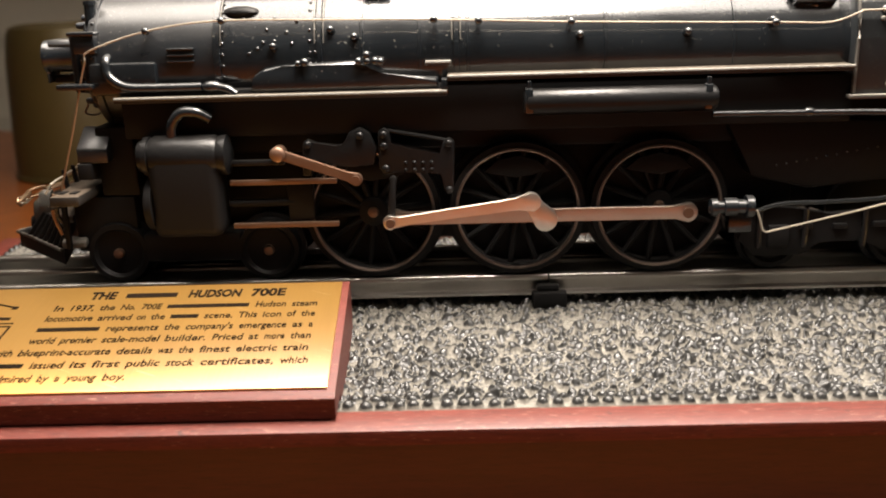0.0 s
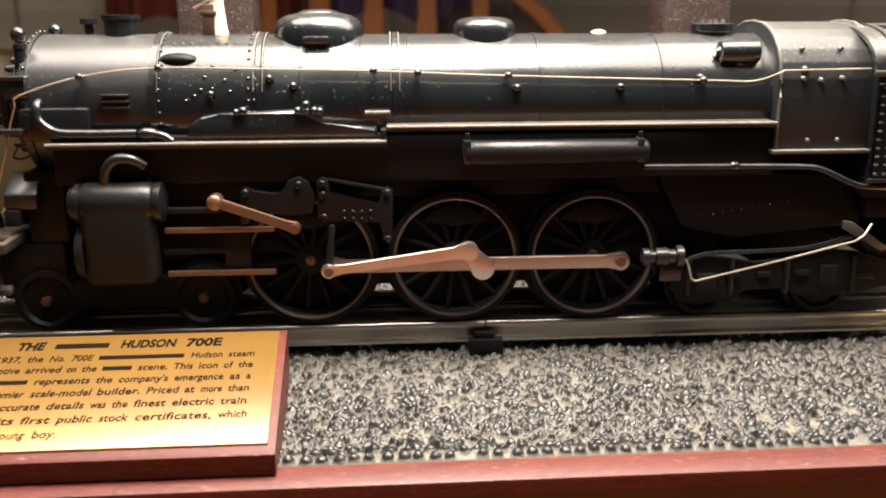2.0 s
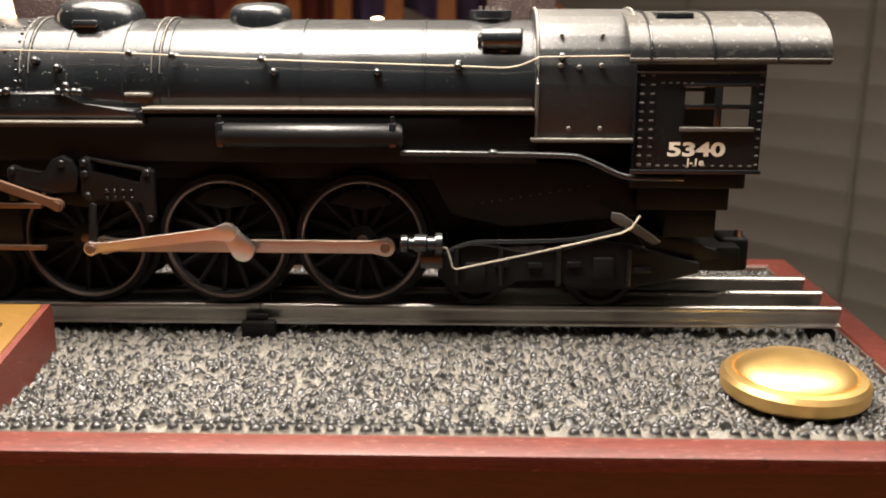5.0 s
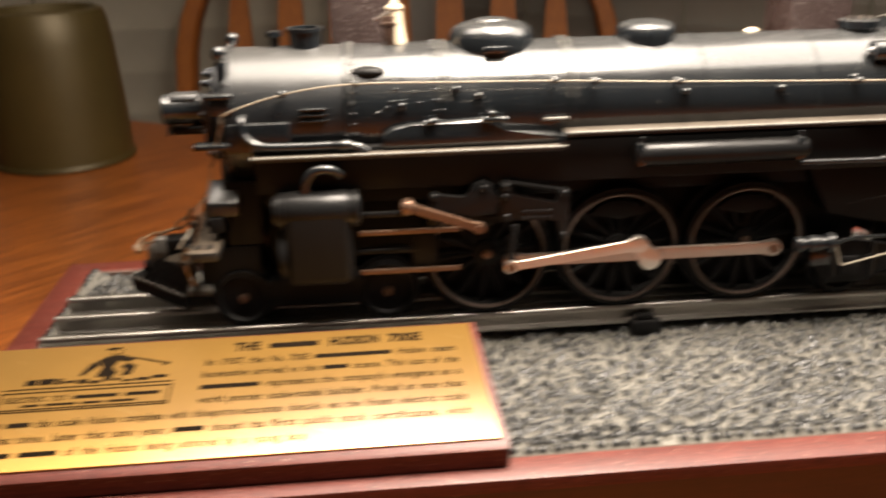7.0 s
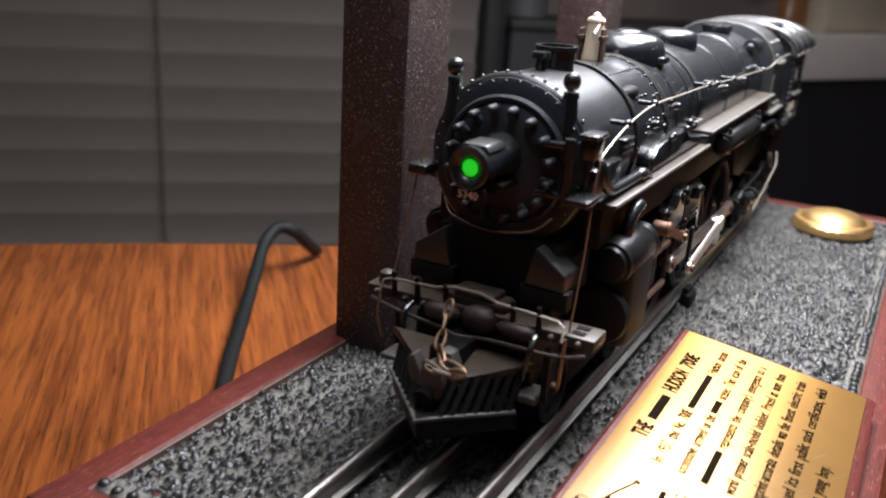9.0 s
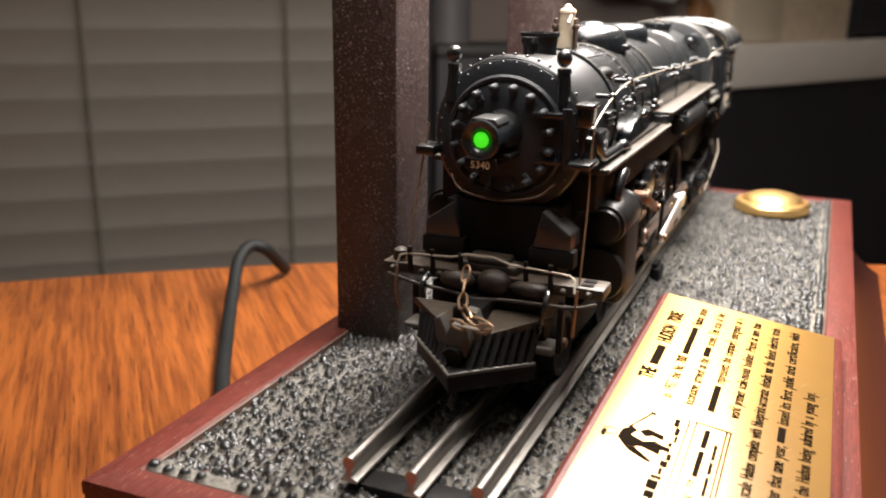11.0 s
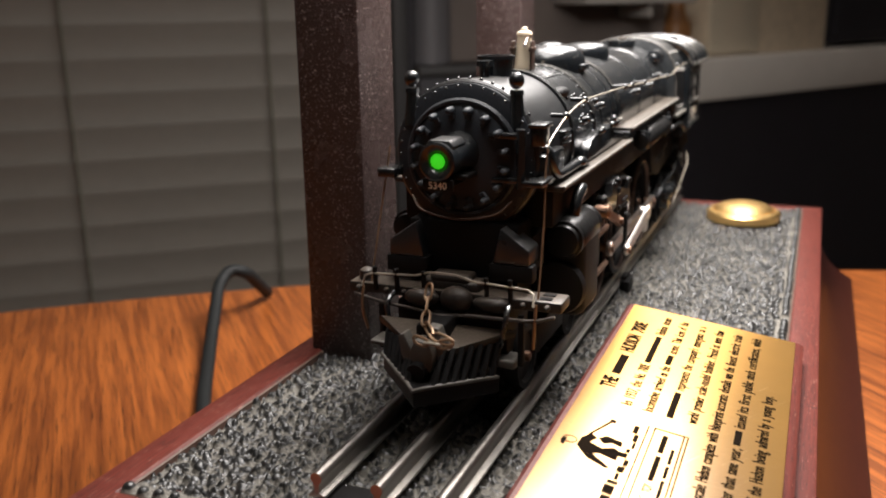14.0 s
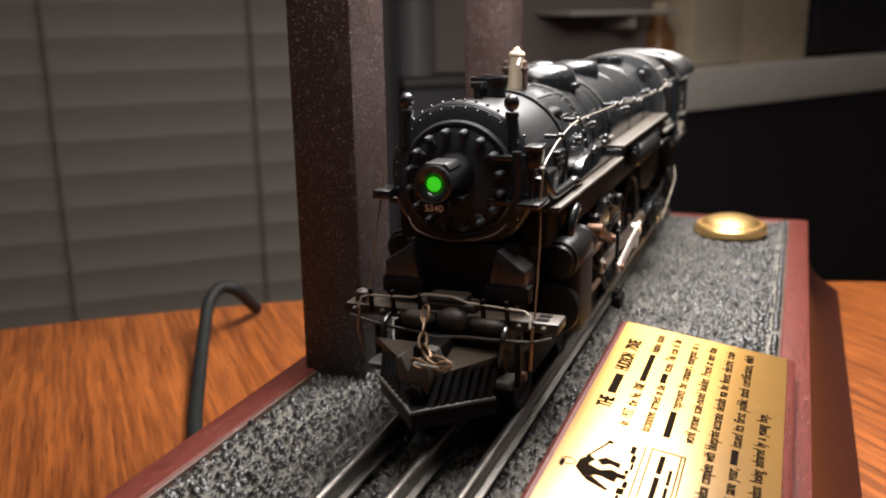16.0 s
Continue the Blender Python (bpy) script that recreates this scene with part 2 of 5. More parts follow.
def plain(name, colour, rough=0.7, vary=0.25, scale=20, metal=0.0, bump=0.1):
    mat, nt, b = nodes_of(name)
    vec = coords(nt)
    big, small = noise_tex(nt, vec, scale, 5), noise_tex(nt, vec, scale * 12, 3)
    c = mixed(nt, big, tuple(x * (1 - vary) for x in colour), tuple(min(1, x * (1 + vary)) for x in colour))
    c = mixed(nt, 0.25, c, mixed(nt, small, tuple(x * 0.6 for x in colour), colour))
    nt.links.new(c, b.inputs["Base Color"])
    b.inputs["Roughness"].default_value, b.inputs["Metallic"].default_value = rough, metal
    bumped(nt, b, small, bump, 0.001)
    return mat


TAUPE = plain("taupe_wall_paint", (0.20, 0.165, 0.145), 0.85, 0.08, 3)
BLIND = plain("taupe_blind_slat", (0.285, 0.26, 0.225), 0.55, 0.1, 6)
PALE_BLIND = plain("pale_beige_blind_slat", (0.66, 0.61, 0.50), 0.6, 0.1, 6)
STRING = plain("blind_cord", (0.20, 0.19, 0.15), 0.9)
WALLPAINT = plain("beige_wall_paint", (0.46, 0.43, 0.39), 0.85, 0.08, 3)
FLOORMAT = plain("brown_floor", (0.16, 0.10, 0.06), 0.6)
CEILMAT = plain("white_ceiling", (0.8, 0.79, 0.77), 0.9, 0.05)
OLIVE = plain("olive_metal_tumbler", (0.065, 0.045, 0.012), 0.45, 0.3, 30, metal=0.3)
CABLE = plain("black_rubber_cable", (0.009, 0.010, 0.010), 0.6, 0.3, 200)
CABLE.node_tree.nodes["Principled BSDF"].inputs["Specular IOR Level"].default_value = 0.2
LEDGE = plain("pale_grey_worktop", (0.70, 0.66, 0.60), 0.5, 0.1)
DARKCAB = plain("black_cabinet_front", (0.020, 0.018, 0.023), 0.6)
TINGREY = plain("grey_tin_paint", (0.13, 0.125, 0.13), 0.5, 0.15, 15)
PANEL = plain("dark_grey_panel", (0.035, 0.033, 0.032), 0.6, 0.15, 8)
CANISTER = plain("cream_plastic_canister", (0.66, 0.58, 0.44), 0.45, 0.1)
AMBER = plain("amber_glass", (0.30, 0.14, 0.05), 0.3, 0.3)
PURPLE = plain("dull_purple_cloth", (0.09, 0.055, 0.12), 0.9)
MAROON = plain("maroon_cloth", (0.20, 0.035, 0.022), 0.9)


def glow(name, colour, strength):
    mat, nt, b = nodes_of(name)
    b.inputs["Base Color"].default_value = (*colour, 1)
    b.inputs["Emission Color"].default_value = (*colour, 1)
    b.inputs["Emission Strength"].default_value = strength
    return mat


GREEN = glow("green_signal_light", (0.05, 0.66, 0.015), 0.9)


# ---- mesh tools ----
def box(bm, x0, x1, y0, y1, z0, z1, bevel=0.0, seg=2):
    vs = bmesh.ops.create_cube(bm, size=1, matrix=Matrix.Translation(((x0 + x1) / 2, (y0 + y1) / 2, (z0 + z1) / 2))
                               @ Matrix.Diagonal((x1 - x0, y1 - y0, z1 - z0, 1)))["verts"]
    if bevel:
        es = list({e for v in vs for e in v.link_edges})
        bmesh.ops.bevel(bm, geom=es, offset=bevel, segments=seg, affect="EDGES", profile=0.5)
    return bm


def cyl(bm, p0, p1, r0, r1=None, seg=20):
    p0, p1 = Vector(p0), Vector(p1)
    d = p1 - p0
    m = Matrix.Translation((p0 + p1) / 2) @ d.to_track_quat("Z", "Y").to_matrix().to_4x4()
    bmesh.ops.create_cone(bm, cap_ends=True, segments=seg, radius1=r0, radius2=r0 if r1 is None else r1, depth=d.length, matrix=m)
    return bm


def ball(bm, p, r, sx=1, sy=1, sz=1, seg=14):
    bmesh.ops.create_uvsphere(bm, u_segments=seg, v_segments=max(6, seg // 2), radius=r,
                              matrix=Matrix.Translation(p) @ Matrix.Diagonal((sx, sy, sz, 1)))
    return bm


def tube(bm, pts, r, seg=8, closed=False):
    pts = [Vector(p) for p in pts]
    n = len(pts)
    rings = []
    for i, p in enumerate(pts):
        a = pts[(i - 1) % n] if closed or i else p
        b = pts[(i + 1) % n] if closed or i < n - 1 else p
        d = (b - a).normalized()
        side = d.cross(Vector((0, 0, 1)))
        if side.length < 0.05:
            side = d.cross(Vector((0, 1, 0)))
        side.normalize()
        up = side.cross(d)
        rings.append([bm.verts.new(p + r * (math.cos(k * math.tau / seg) * side + math.sin(k * math.tau / seg) * up)) for k in range(seg)])
    for i in range(n if closed else n - 1):
        a, b = rings[i], rings[(i + 1) % n]
        for k in range(seg):
            bm.faces.new((a[k], a[(k + 1) % seg], b[(k + 1) % seg], b[k]))
    if not closed:
        bm.faces.new(rings[0][::-1])
        bm.faces.new(rings[-1])
    return bm


def curve_points(pts, steps=8):
    """A smooth line through the points."""
    pts = [Vector(p) for p in pts]
    full = [2 * pts[0] - pts[1]] + pts + [2 * pts[-1] - pts[-2]]
    out = []
    for i in range(1, len(full) - 2):
        a, b, c, d = full[i - 1:i + 3]
        for k in range(steps):
            t = k / steps
            out.append(0.5 * (2 * b + (c - a) * t + (2 * a - 5 * b + 4 * c - d) * t * t + (3 * b - a - 3 * c + d) * t ** 3))
    return out + [pts[-1]]


def lathe(bm, prof, origin=(0, 0, 0), axis="X", seg=48, squash=1.0, loop=False):
    """Turns a profile of (along, radius) about an axis."""
    o = Vector(origin)
    rings = []
    for a, r in prof:
        ring = []
        for k in range(seg):
            c, s = math.cos(k * math.tau / seg) * r, math.sin(k * math.tau / seg) * r
            v = {"X": (a, c, s * squash), "Y": (c, a, s), "Z": (c * squash, s, a)}[axis]
            ring.append(bm.verts.new(o + Vector(v)))
        rings.append(ring)
    for a, b in zip(rings, rings[1:] + (rings[:1] if loop else [])):
        for k in range(seg):
            bm.faces.new((a[k], a[(k + 1) % seg], b[(k + 1) % seg], b[k]))
    if not loop:
        bm.faces.new(rings[0])
        bm.faces.new(rings[-1])
    return bm


def prism(bm, poly, a0, a1, plane="xz", bevel=0.0):
    """A plate: an outline in a plane, from a0 to a1 across it."""
    def at(p, a):
        return {"xz": (p[0], a, p[1]), "xy": (p[0], p[1], a), "yz": (a, p[0], p[1])}[plane]
    lo = [bm.verts.new(at(p, a0)) for p in poly]
    hi = [bm.verts.new(at(p, a1)) for p in poly]
    fs = [bm.faces.new(lo), bm.faces.new(hi[::-1])]
    n = len(poly)
    for i in range(n):
        fs.append(bm.faces.new((lo[i], hi[i], hi[(i + 1) % n], lo[(i + 1) % n])))
    if bevel:
        es = list({e for f in fs for e in f.edges})
        bmesh.ops.bevel(bm, geom=es, offset=bevel, segments=2, affect="EDGES", profile=0.5)
    return bm


def B():
    return bmesh.new()


def mesh_of(name, bm, mat, angle=38):
    bmesh.ops.recalc_face_normals(bm, faces=bm.faces)
    me = bpy.data.meshes.new(name)
    bm.to_mesh(me)
    bm.free()
    for p in me.polygons:
        p.use_smooth = True
    me.set_sharp_from_angle(angle=radians(angle))
    me.materials.append(mat)
    return me


def part(name, bm, mat, parent, label=""):
    ob = new(name, mesh_of(name, bm, mat))
    ob.parent = parent
    return tagged(ob, label)


def thing(name, label, category, group="", m=None, kind=""):
    ob = new(name)
    ob.empty_display_size = 0.01
    if m is not None:
        ob.matrix_world = m
    return tagged(ob, label, category, group, kind)


def solid(name, bm, mat, label="", category="", group="", kind="", m=None):
    ob = new(name, mesh_of(name, bm, mat))
    if m is not None:
        ob.matrix_world = m
    return tagged(ob, label, category, group, kind)


def text_mesh(name, body, size, mat, parent, m, align="LEFT", shear=0.0, width=1.0, depth=0.00006, bold=0.0, label=""):
    cu = bpy.data.curves.new(name, "FONT")
    cu.body, cu.size, cu.align_x, cu.shear, cu.extrude, cu.offset = body, size, align, shear, depth, bold
    cu.resolution_u = 3
    tmp = bpy.data.objects.new(name, cu)
    me = bpy.data.meshes.new_from_object(tmp)
    bpy.data.objects.remove(tmp)
    me.transform(Matrix.Diagonal((width, 1, 1, 1)))
    me.materials.clear()
    me.materials.append(mat)
    ob = new(name, me)
    ob.parent = parent
    ob.matrix_basis = m
    return tagged(ob, label)


def both(bm_of):
    """One mesh for the near side and one for the far side."""
    return [(s, bm_of(s)) for s in (-1, 1)]


# ---- the room ----
ZT = -0.060                                   # table top
ZR = -0.0115                                  # rim of the display base
N = Vector((0.766, 0.643, 0)).normalized()    # away from the table, towards the window
S = Vector((-N.y, N.x, 0))                    # along the window wall
WALL = 0.93
WM = Matrix.Translation(N * WALL) @ Matrix(((S.x, N.x, 0, 0), (S.y, N.y, 0, 0), (0, 0, 1, 0), (0, 0, 0, 1)))
FLOOR = ZT - 0.75

bm = box(B(), -0.64, 3.0, 0.06, 0.20, FLOOR, FLOOR + 2.5)
solid("wall_window", bm, TAUPE, "taupe painted wall behind the window blind", "wall", kind="structure", m=WM)
bm = box(B(), -3.0, 3.0, -3.6, -3.5, FLOOR, FLOOR + 2.5)
solid("wall_back", bm, WALLPAINT, "plain beige painted wall", "wall", kind="structure", m=WM)
bm = box(B(), -3.1, -3.0, -3.5, 1.9, FLOOR, FLOOR + 2.5)
solid("wall_side", bm, WALLPAINT, "plain beige painted wall", "wall", kind="structure", m=WM)
bm = box(B(), 3.0, 3.1, -3.5, 0.06, FLOOR, FLOOR + 2.5)
solid("wall_end", bm, WALLPAINT, "plain beige painted wall", "wall", kind="structure", m=WM)
bm = box(B(), -3.1, 3.1, -3.6, 1.9, FLOOR - 0.1, FLOOR)
solid("floor", bm, FLOORMAT, "dark brown floor below the table", "floor", kind="structure", m=WM)
bm = box(B(), -3.1, 3.1, -3.6, 1.9, FLOOR + 2.5, FLOOR + 2.6)
solid("ceiling", bm, CEILMAT, "plain white ceiling", "ceiling", kind="structure", m=WM)

bm = box(B(), -3.4, 0.06, 1.37, 1.47, FLOOR, FLOOR + 2.5)
solid("wall_chair", bm, WALLPAINT, "beige painted wall behind the dining chair", "wall", kind="structure")


def window_blind(m, s0, s1, pitch, bottom, count, cords, mat, label):
    """Closed slats, ladder cords, a head rail and a bottom rail."""
    blind = thing("window_blind", label, "blind", m=m)
    bm, prof = B(), []
    for k in range(7):
        u = k / 6 - 0.5
        prof.append((0.004 * math.cos(u * 2.6) - 0.010 * u, pitch * 1.16 * u))
    vs = [[[bm.verts.new((s, y + e, z)) for y, z in prof] for e in (0, 0.003)] for s in (s0, s1)]
    for k in range(6):
        for e in (0, 1):
            bm.faces.new((vs[0][e][k], vs[1][e][k], vs[1][e][k + 1], vs[0][e][k + 1]))
    for k in (0, 6):
        bm.faces.new((vs[0][0][k], vs[1][0][k], vs[1][1][k], vs[0][1][k]))
    for k in (0, 1):
        bm.faces.new(vs[k][0] + vs[k][1][::-1])
    slat = mesh_of("slat", bm, mat)
    for i in range(count):
        ob = new("slat", slat)
        ob.parent = blind
        ob.location = (0, 0, bottom + 0.03 + i * pitch)
    top = bottom + count * pitch + 0.025
    for s in cords:
        part("ladder_cord", tube(B(), [(s, -0.012, bottom), (s, -0.012, top)], 0.0022, 6), STRING, blind, "dark woven ladder cord")
    part("bottom_rail", box(B(), s0, s1, -0.016, 0.012, bottom - 0.022, bottom + 0.002, 0.003), mat, blind)
    part("head_rail", box(B(), s0, s1, -0.02, 0.03, top, top + 0.05, 0.003), mat, blind)


window_blind(WM, -0.160, 0.96, 0.0432, -0.31, 24, (0.004, 0.258, 0.512, 0.80), BLIND, "closed taupe horizontal window blind with ladder cords")
window_blind(pose(0, 1.34, 0), -2.4, 0.0, 0.072, -0.42, 16, (-0.62, -1.2, -1.9), PALE_BLIND, "closed pale beige wide slat blind behind the dining chair")

# worktop in the recess beyond the far end of the table
CU = Vector((0.837, -0.547, 0)).normalized()
LIFT = 0.0145
CM = Matrix(((CU.x, -CU.y, 0, 1.0976), (CU.y, CU.x, 0, 0.1029), (0, 0, 1, 0), (0, 0, 0, 1)))
bm = box(B(), -0.30, 3.2, 0.46, 0.56, FLOOR, FLOOR + 2.5)
solid("wall_recess", bm, WALLPAINT, "beige painted wall behind the worktop", "wall", kind="structure", m=CM)
counter = thing("counter", "pale grey worktop over a black cabinet", "counter", m=CM)
part("worktop", box(B(), -0.05, 2.0, 0.0, 0.45, -0.048, 0.0185, 0.004), LEDGE, counter, "pale grey worktop edge")
part("cabinet_front", box(B(), -0.04, 1.98, 0.015, 0.45, FLOOR, -0.048), DARKCAB, counter, "black cabinet front")
carton = thing("carton", "cream cardboard carton standing on the pale worktop", "carton", m=CM @ pose(0, 0, LIFT))
part("body", box(B(), 0.098, 0.425, 0.040, 0.150, 0.004, 0.36, 0.004), CREAM, carton)
part("side_panel", box(B(), 0.100, 0.225, 0.034, 0.042, 0.008, 0.355, 0.002), CANISTER, carton, "paler cream panel")
part("flap", box(B(), 0.100, 0.423, 0.045, 0.145, 0.360, 0.364, 0.001), CREAM, carton)
# plain black box added to darken the area right of the carton
dark_box = thing("dark_filler_box", "black box added for the dark area beyond the carton", "appliance", m=CM @ pose(0, 0, LIFT))
part("housing", box(B(), 0.44, 0.92, 0.045, 0.40, 0.012, 0.32, 0.006), DARKCAB, dark_box)
part("front_board", box(B(), 0.45, 0.78, 0.036, 0.047, 0.03, 0.30, 0.004), DARKCAB, dark_box)
part("side_strip", box(B(), 0.79, 0.91, 0.038, 0.047, 0.03, 0.30, 0.003), PANEL, dark_box)
for a, b in ((0.47, 0.08), (0.89, 0.08), (0.47, 0.37), (0.89, 0.37)):
    part("foot", cyl(B(), (a, b, 0.004), (a, b, 0.014), 0.012, None, 12), DARKCAB, dark_box)
bottle = thing("bottle", "small amber glass bottle on the worktop", "bottle", m=CM @ pose(0.062, 0.075, 0.004 + LIFT))
part("body", lathe(B(), [(0, 0.022), (0.003, 0.026), (0.052, 0.026), (0.070, 0.015), (0.088, 0.012)], (0, 0, 0), "Z", 28), AMBER, bottle)
part("cap", lathe(B(), [(0.087, 0.013), (0.089, 0.014), (0.101, 0.014), (0.103, 0.012)], (0, 0, 0), "Z", 24), CREAM, bottle)

# dark post, low cabinet and a small shelf beside the blind
panel = thing("dark_panel", "dark narrow upright post beside the window blind", "panel", m=WM)
part("board", box(B(), -0.187, -0.164, -0.030, 0.055, FLOOR, 0.72, 0.003), PANEL, panel)
part("edge_strip", box(B(), -0.190, -0.184, -0.034, -0.026, FLOOR, 0.72, 0.002), DARKCAB, panel)
low = thing("low_cabinet", "low black cabinet against the beige wall", "cabinet", m=WM)
part("body", box(B(), -0.57, -0.192, -0.055, 0.056, FLOOR, 0.012, 0.004), DARKCAB, low)
part("top", box(B(), -0.575, -0.190, -0.062, 0.056, 0.012, 0.026, 0.003), PANEL, low, "dark grey cabinet top")
tin = thing("grey_tin", "grey metal tin on the low cabinet", "tin", m=WM @ pose(-0.225, 0.0, 0.026))
part("body", lathe(B(), [(0, 0.028), (0.002, 0.030), (0.105, 0.030), (0.107, 0.028)], (0, 0, 0), "Z", 32), TINGREY, tin)
part("lid", lathe(B(), [(0.106, 0.0315), (0.108, 0.032), (0.122, 0.032), (0.124, 0.030)], (0, 0, 0), "Z", 32), PANEL, tin)
shelf = thing("wall_shelf", "small beige shelf fixed on the wall", "shelf", m=WM)
part("board", box(B(), -0.62, -0.44, -0.06, 0.058, 0.105, 0.112, 0.002), WALLPAINT, shelf)
part("bracket", box(B(), -0.56, -0.55, -0.04, 0.055, 0.085, 0.105, 0.002), WALLPAINT, shelf)

# oak table: a wide round top
TC, TR = (-0.9354, -0.4723), 1.2526
table = thing("dining_table", "round golden oak dining table with visible grain", "table")
bm = lathe(B(), [(ZT - 0.028, TR - 0.012), (ZT - 0.022, TR - 0.003), (ZT - 0.014, TR), (ZT - 0.006, TR - 0.002), (ZT - 0.001, TR - 0.008), (ZT, TR - 0.014)],
           (TC[0], TC[1], 0), "Z", 160)
part("tabletop", bm, OAK, table, "golden oak tabletop")
bm = lathe(B(), [(FLOOR, 0.30), (FLOOR + 0.05, 0.28), (FLOOR + 0.10, 0.12), (FLOOR + 0.45, 0.09), (FLOOR + 0.66, 0.16), (ZT - 0.028, 0.30)],
           (TC[0], TC[1], 0), "Z", 40)
part("pedestal", bm, CHAIROAK, table)


def spindle_chair(m):
    """Oak chair with a bowed back of flat arrow spindles; the origin is on the floor below the seat's back."""
    ch = thing("dining_chair", "golden oak dining chair with flat back spindles", "chair", "chairs round the table", m)
    seat_z = 0.45
    prof = [(-0.21, -0.42), (-0.24, -0.2), (-0.225, 0.0), (0.225, 0.0), (0.24, -0.2), (0.21, -0.42)]
    part("seat", prism(B(), prof, seat_z - 0.02, seat_z + 0.018, "xy", 0.008), CHAIROAK, ch)
    bow = [Vector((-0.225, -0.01, seat_z)), Vector((-0.255, 0.03, seat_z + 0.12))]
    for k in range(21):
        a = math.pi - k * math.pi / 20
        bow.append(Vector((0.268 * math.copysign(abs(math.cos(a)) ** 0.8, math.cos(a)), 0.06 + 0.05 * math.sin(a), seat_z + 0.24 + 0.27 * math.sin(a) ** 0.85)))
    bow += [Vector((0.255, 0.03, seat_z + 0.12)), Vector((0.225, -0.01, seat_z))]
    bm, rows = B(), []
    for k, p in enumerate(bow):
        d = (bow[min(k + 1, len(bow) - 1)] - bow[max(k - 1, 0)])
        out = Vector((-d.z, 0, d.x)).normalized()
        rows.append([bm.verts.new(p + out * u * 0.011 + Vector((0, v * 0.022, 0))) for u, v in ((-1, -0.8), (-0.8, -1), (0.8, -1), (1, -0.8), (1, 0.8), (0.8, 1), (-0.8, 1), (-1, 0.8))])
    for a, b in zip(rows, rows[1:]):
        for k in range(8):
            bm.faces.new((a[k], a[(k + 1) % 8], b[(k + 1) % 8], b[k]))
    bm.faces.new(rows[0]), bm.faces.new(rows[-1])
    part("back_bow", bm, CHAIROAK, ch)
    for i in range(7):
        u = (i - 3) / 3
        x0, x1 = 0.196 * u, 0.198 * u
        top = seat_z + 0.24 + 0.27 * (1 - abs(x1 / 0.268) ** 2.2) ** 0.6 - 0.004
        bm, z0 = B(), seat_z
        rows = []
        for k, w in ((0, 0.011), (0.22, 0.017), (0.5, 0.020), (0.72, 0.016), (0.88, 0.011), (1.0, 0.009)):
            x, y, z = x0 + (x1 - x0) * k, -0.015 + 0.115 * k, z0 + (top - z0) * k
            rows.append([bm.verts.new((x + sx * w, y + sy * 0.005, z)) for sx, sy in ((-1, -1), (1, -1), (1, 1), (-1, 1))])
        for a, b in zip(rows, rows[1:]):
            for k in range(4):
                bm.faces.new((a[k], a[(k + 1) % 4], b[(k + 1) % 4], b[k]))
        bm.faces.new(rows[0]), bm.faces.new(rows[-1])
        part("spindle", bm, CHAIROAK, ch)
    for x, y in ((-0.17, -0.37), (0.17, -0.37), (-0.16, -0.04), (0.16, -0.04)):
        part("leg", cyl(B(), (x * 1.15, y * 1.04, 0), (x, y, seat_z - 0.015), 0.013, 0.019, 12), CHAIROAK, ch)
    part("stretcher", cyl(B(), (-0.18, -0.21, 0.17), (0.18, -0.21, 0.17), 0.010, None, 10), CHAIROAK, ch)
    return ch


spindle_chair(pose(-0.035, 0.97, FLOOR, 0, 0, -6) @ Matrix.Diagonal((1.15, 1, 1, 1)))

# cloths hung behind the chair back
def hung_cloth(x0, x1, z0, z1, mat, label, seed):
    rnd = random.Random(seed)
    bm, cols = B(), 40
    f1, f2, p1, p2 = rnd.uniform(5, 8), rnd.uniform(13, 19), rnd.uniform(0, 6), rnd.uniform(0, 6)
    sheets = []
    for off in (0.0, 0.012):
        rows = []
        for r in range(9):
            v, row = r / 8, []
            for c in range(cols + 1):
                u = c / cols
                y = 1.115 + off + (0.020 * math.sin(f1 * u * 3 + p1) + 0.008 * math.sin(f2 * u * 3 + p2)) * (0.35 + v)
                row.append(bm.verts.new((x0 + (x1 - x0) * u, y, z1 - (z1 - z0) * v - 0.012 * math.sin(f1 * u * 2 + p2) * v)))
            rows.append(row)
        sheets.append(rows)
    for rows in sheets:
        for a, b in zip(rows, rows[1:]):
            for c in range(cols):
                bm.faces.new((a[c], a[c + 1], b[c + 1], b[c]))
    a, b = sheets
    for r in (0, 8):
        for c in range(cols):
            bm.faces.new((a[r][c], a[r][c + 1], b[r][c + 1], b[r][c]))
    for c in (0, cols):
        for r in range(8):
            bm.faces.new((a[r][c], a[r + 1][c], b[r + 1][c], b[r][c]))
    solid("hanging_cloth", bm, mat, label, "cloth")


hung_cloth(-0.42, -0.12, 0.065, 0.235, MAROON, "maroon cloth hung over the chair back", 2)
hung_cloth(-0.10, 0.15, 0.075, 0.225, PURPLE, "dull purple cloth hung over the chair back", 4)

# tumbler on the table
bm = lathe(B(), [(0, 0.047), (0.002, 0.051), (0.03, 0.051), (0.09, 0.0475), (0.108, 0.045), (0.114, 0.0425), (0.1155, 0.038), (0.109, 0.034), (0.108, 0.001)], (0, 0, 0), "Z", 48)
tumbler = thing("metal_tumbler", "olive brown metal tumbler upside down on the oak table", "tumbler", m=pose(-0.330, 0.462, ZT) @ Matrix.Diagonal((1.05, 1.05, 1.05, 1)))
part("cup", bm, OLIVE, tumbler)
part("rolled_lip", lathe(B(), [(0.0002, 0.0500), (0.0002, 0.0522), (0.0022, 0.0530), (0.0042, 0.0522), (0.0044, 0.0505)], (0, 0, 0), "Z", 48, loop=True), OLIVE, tumbler)

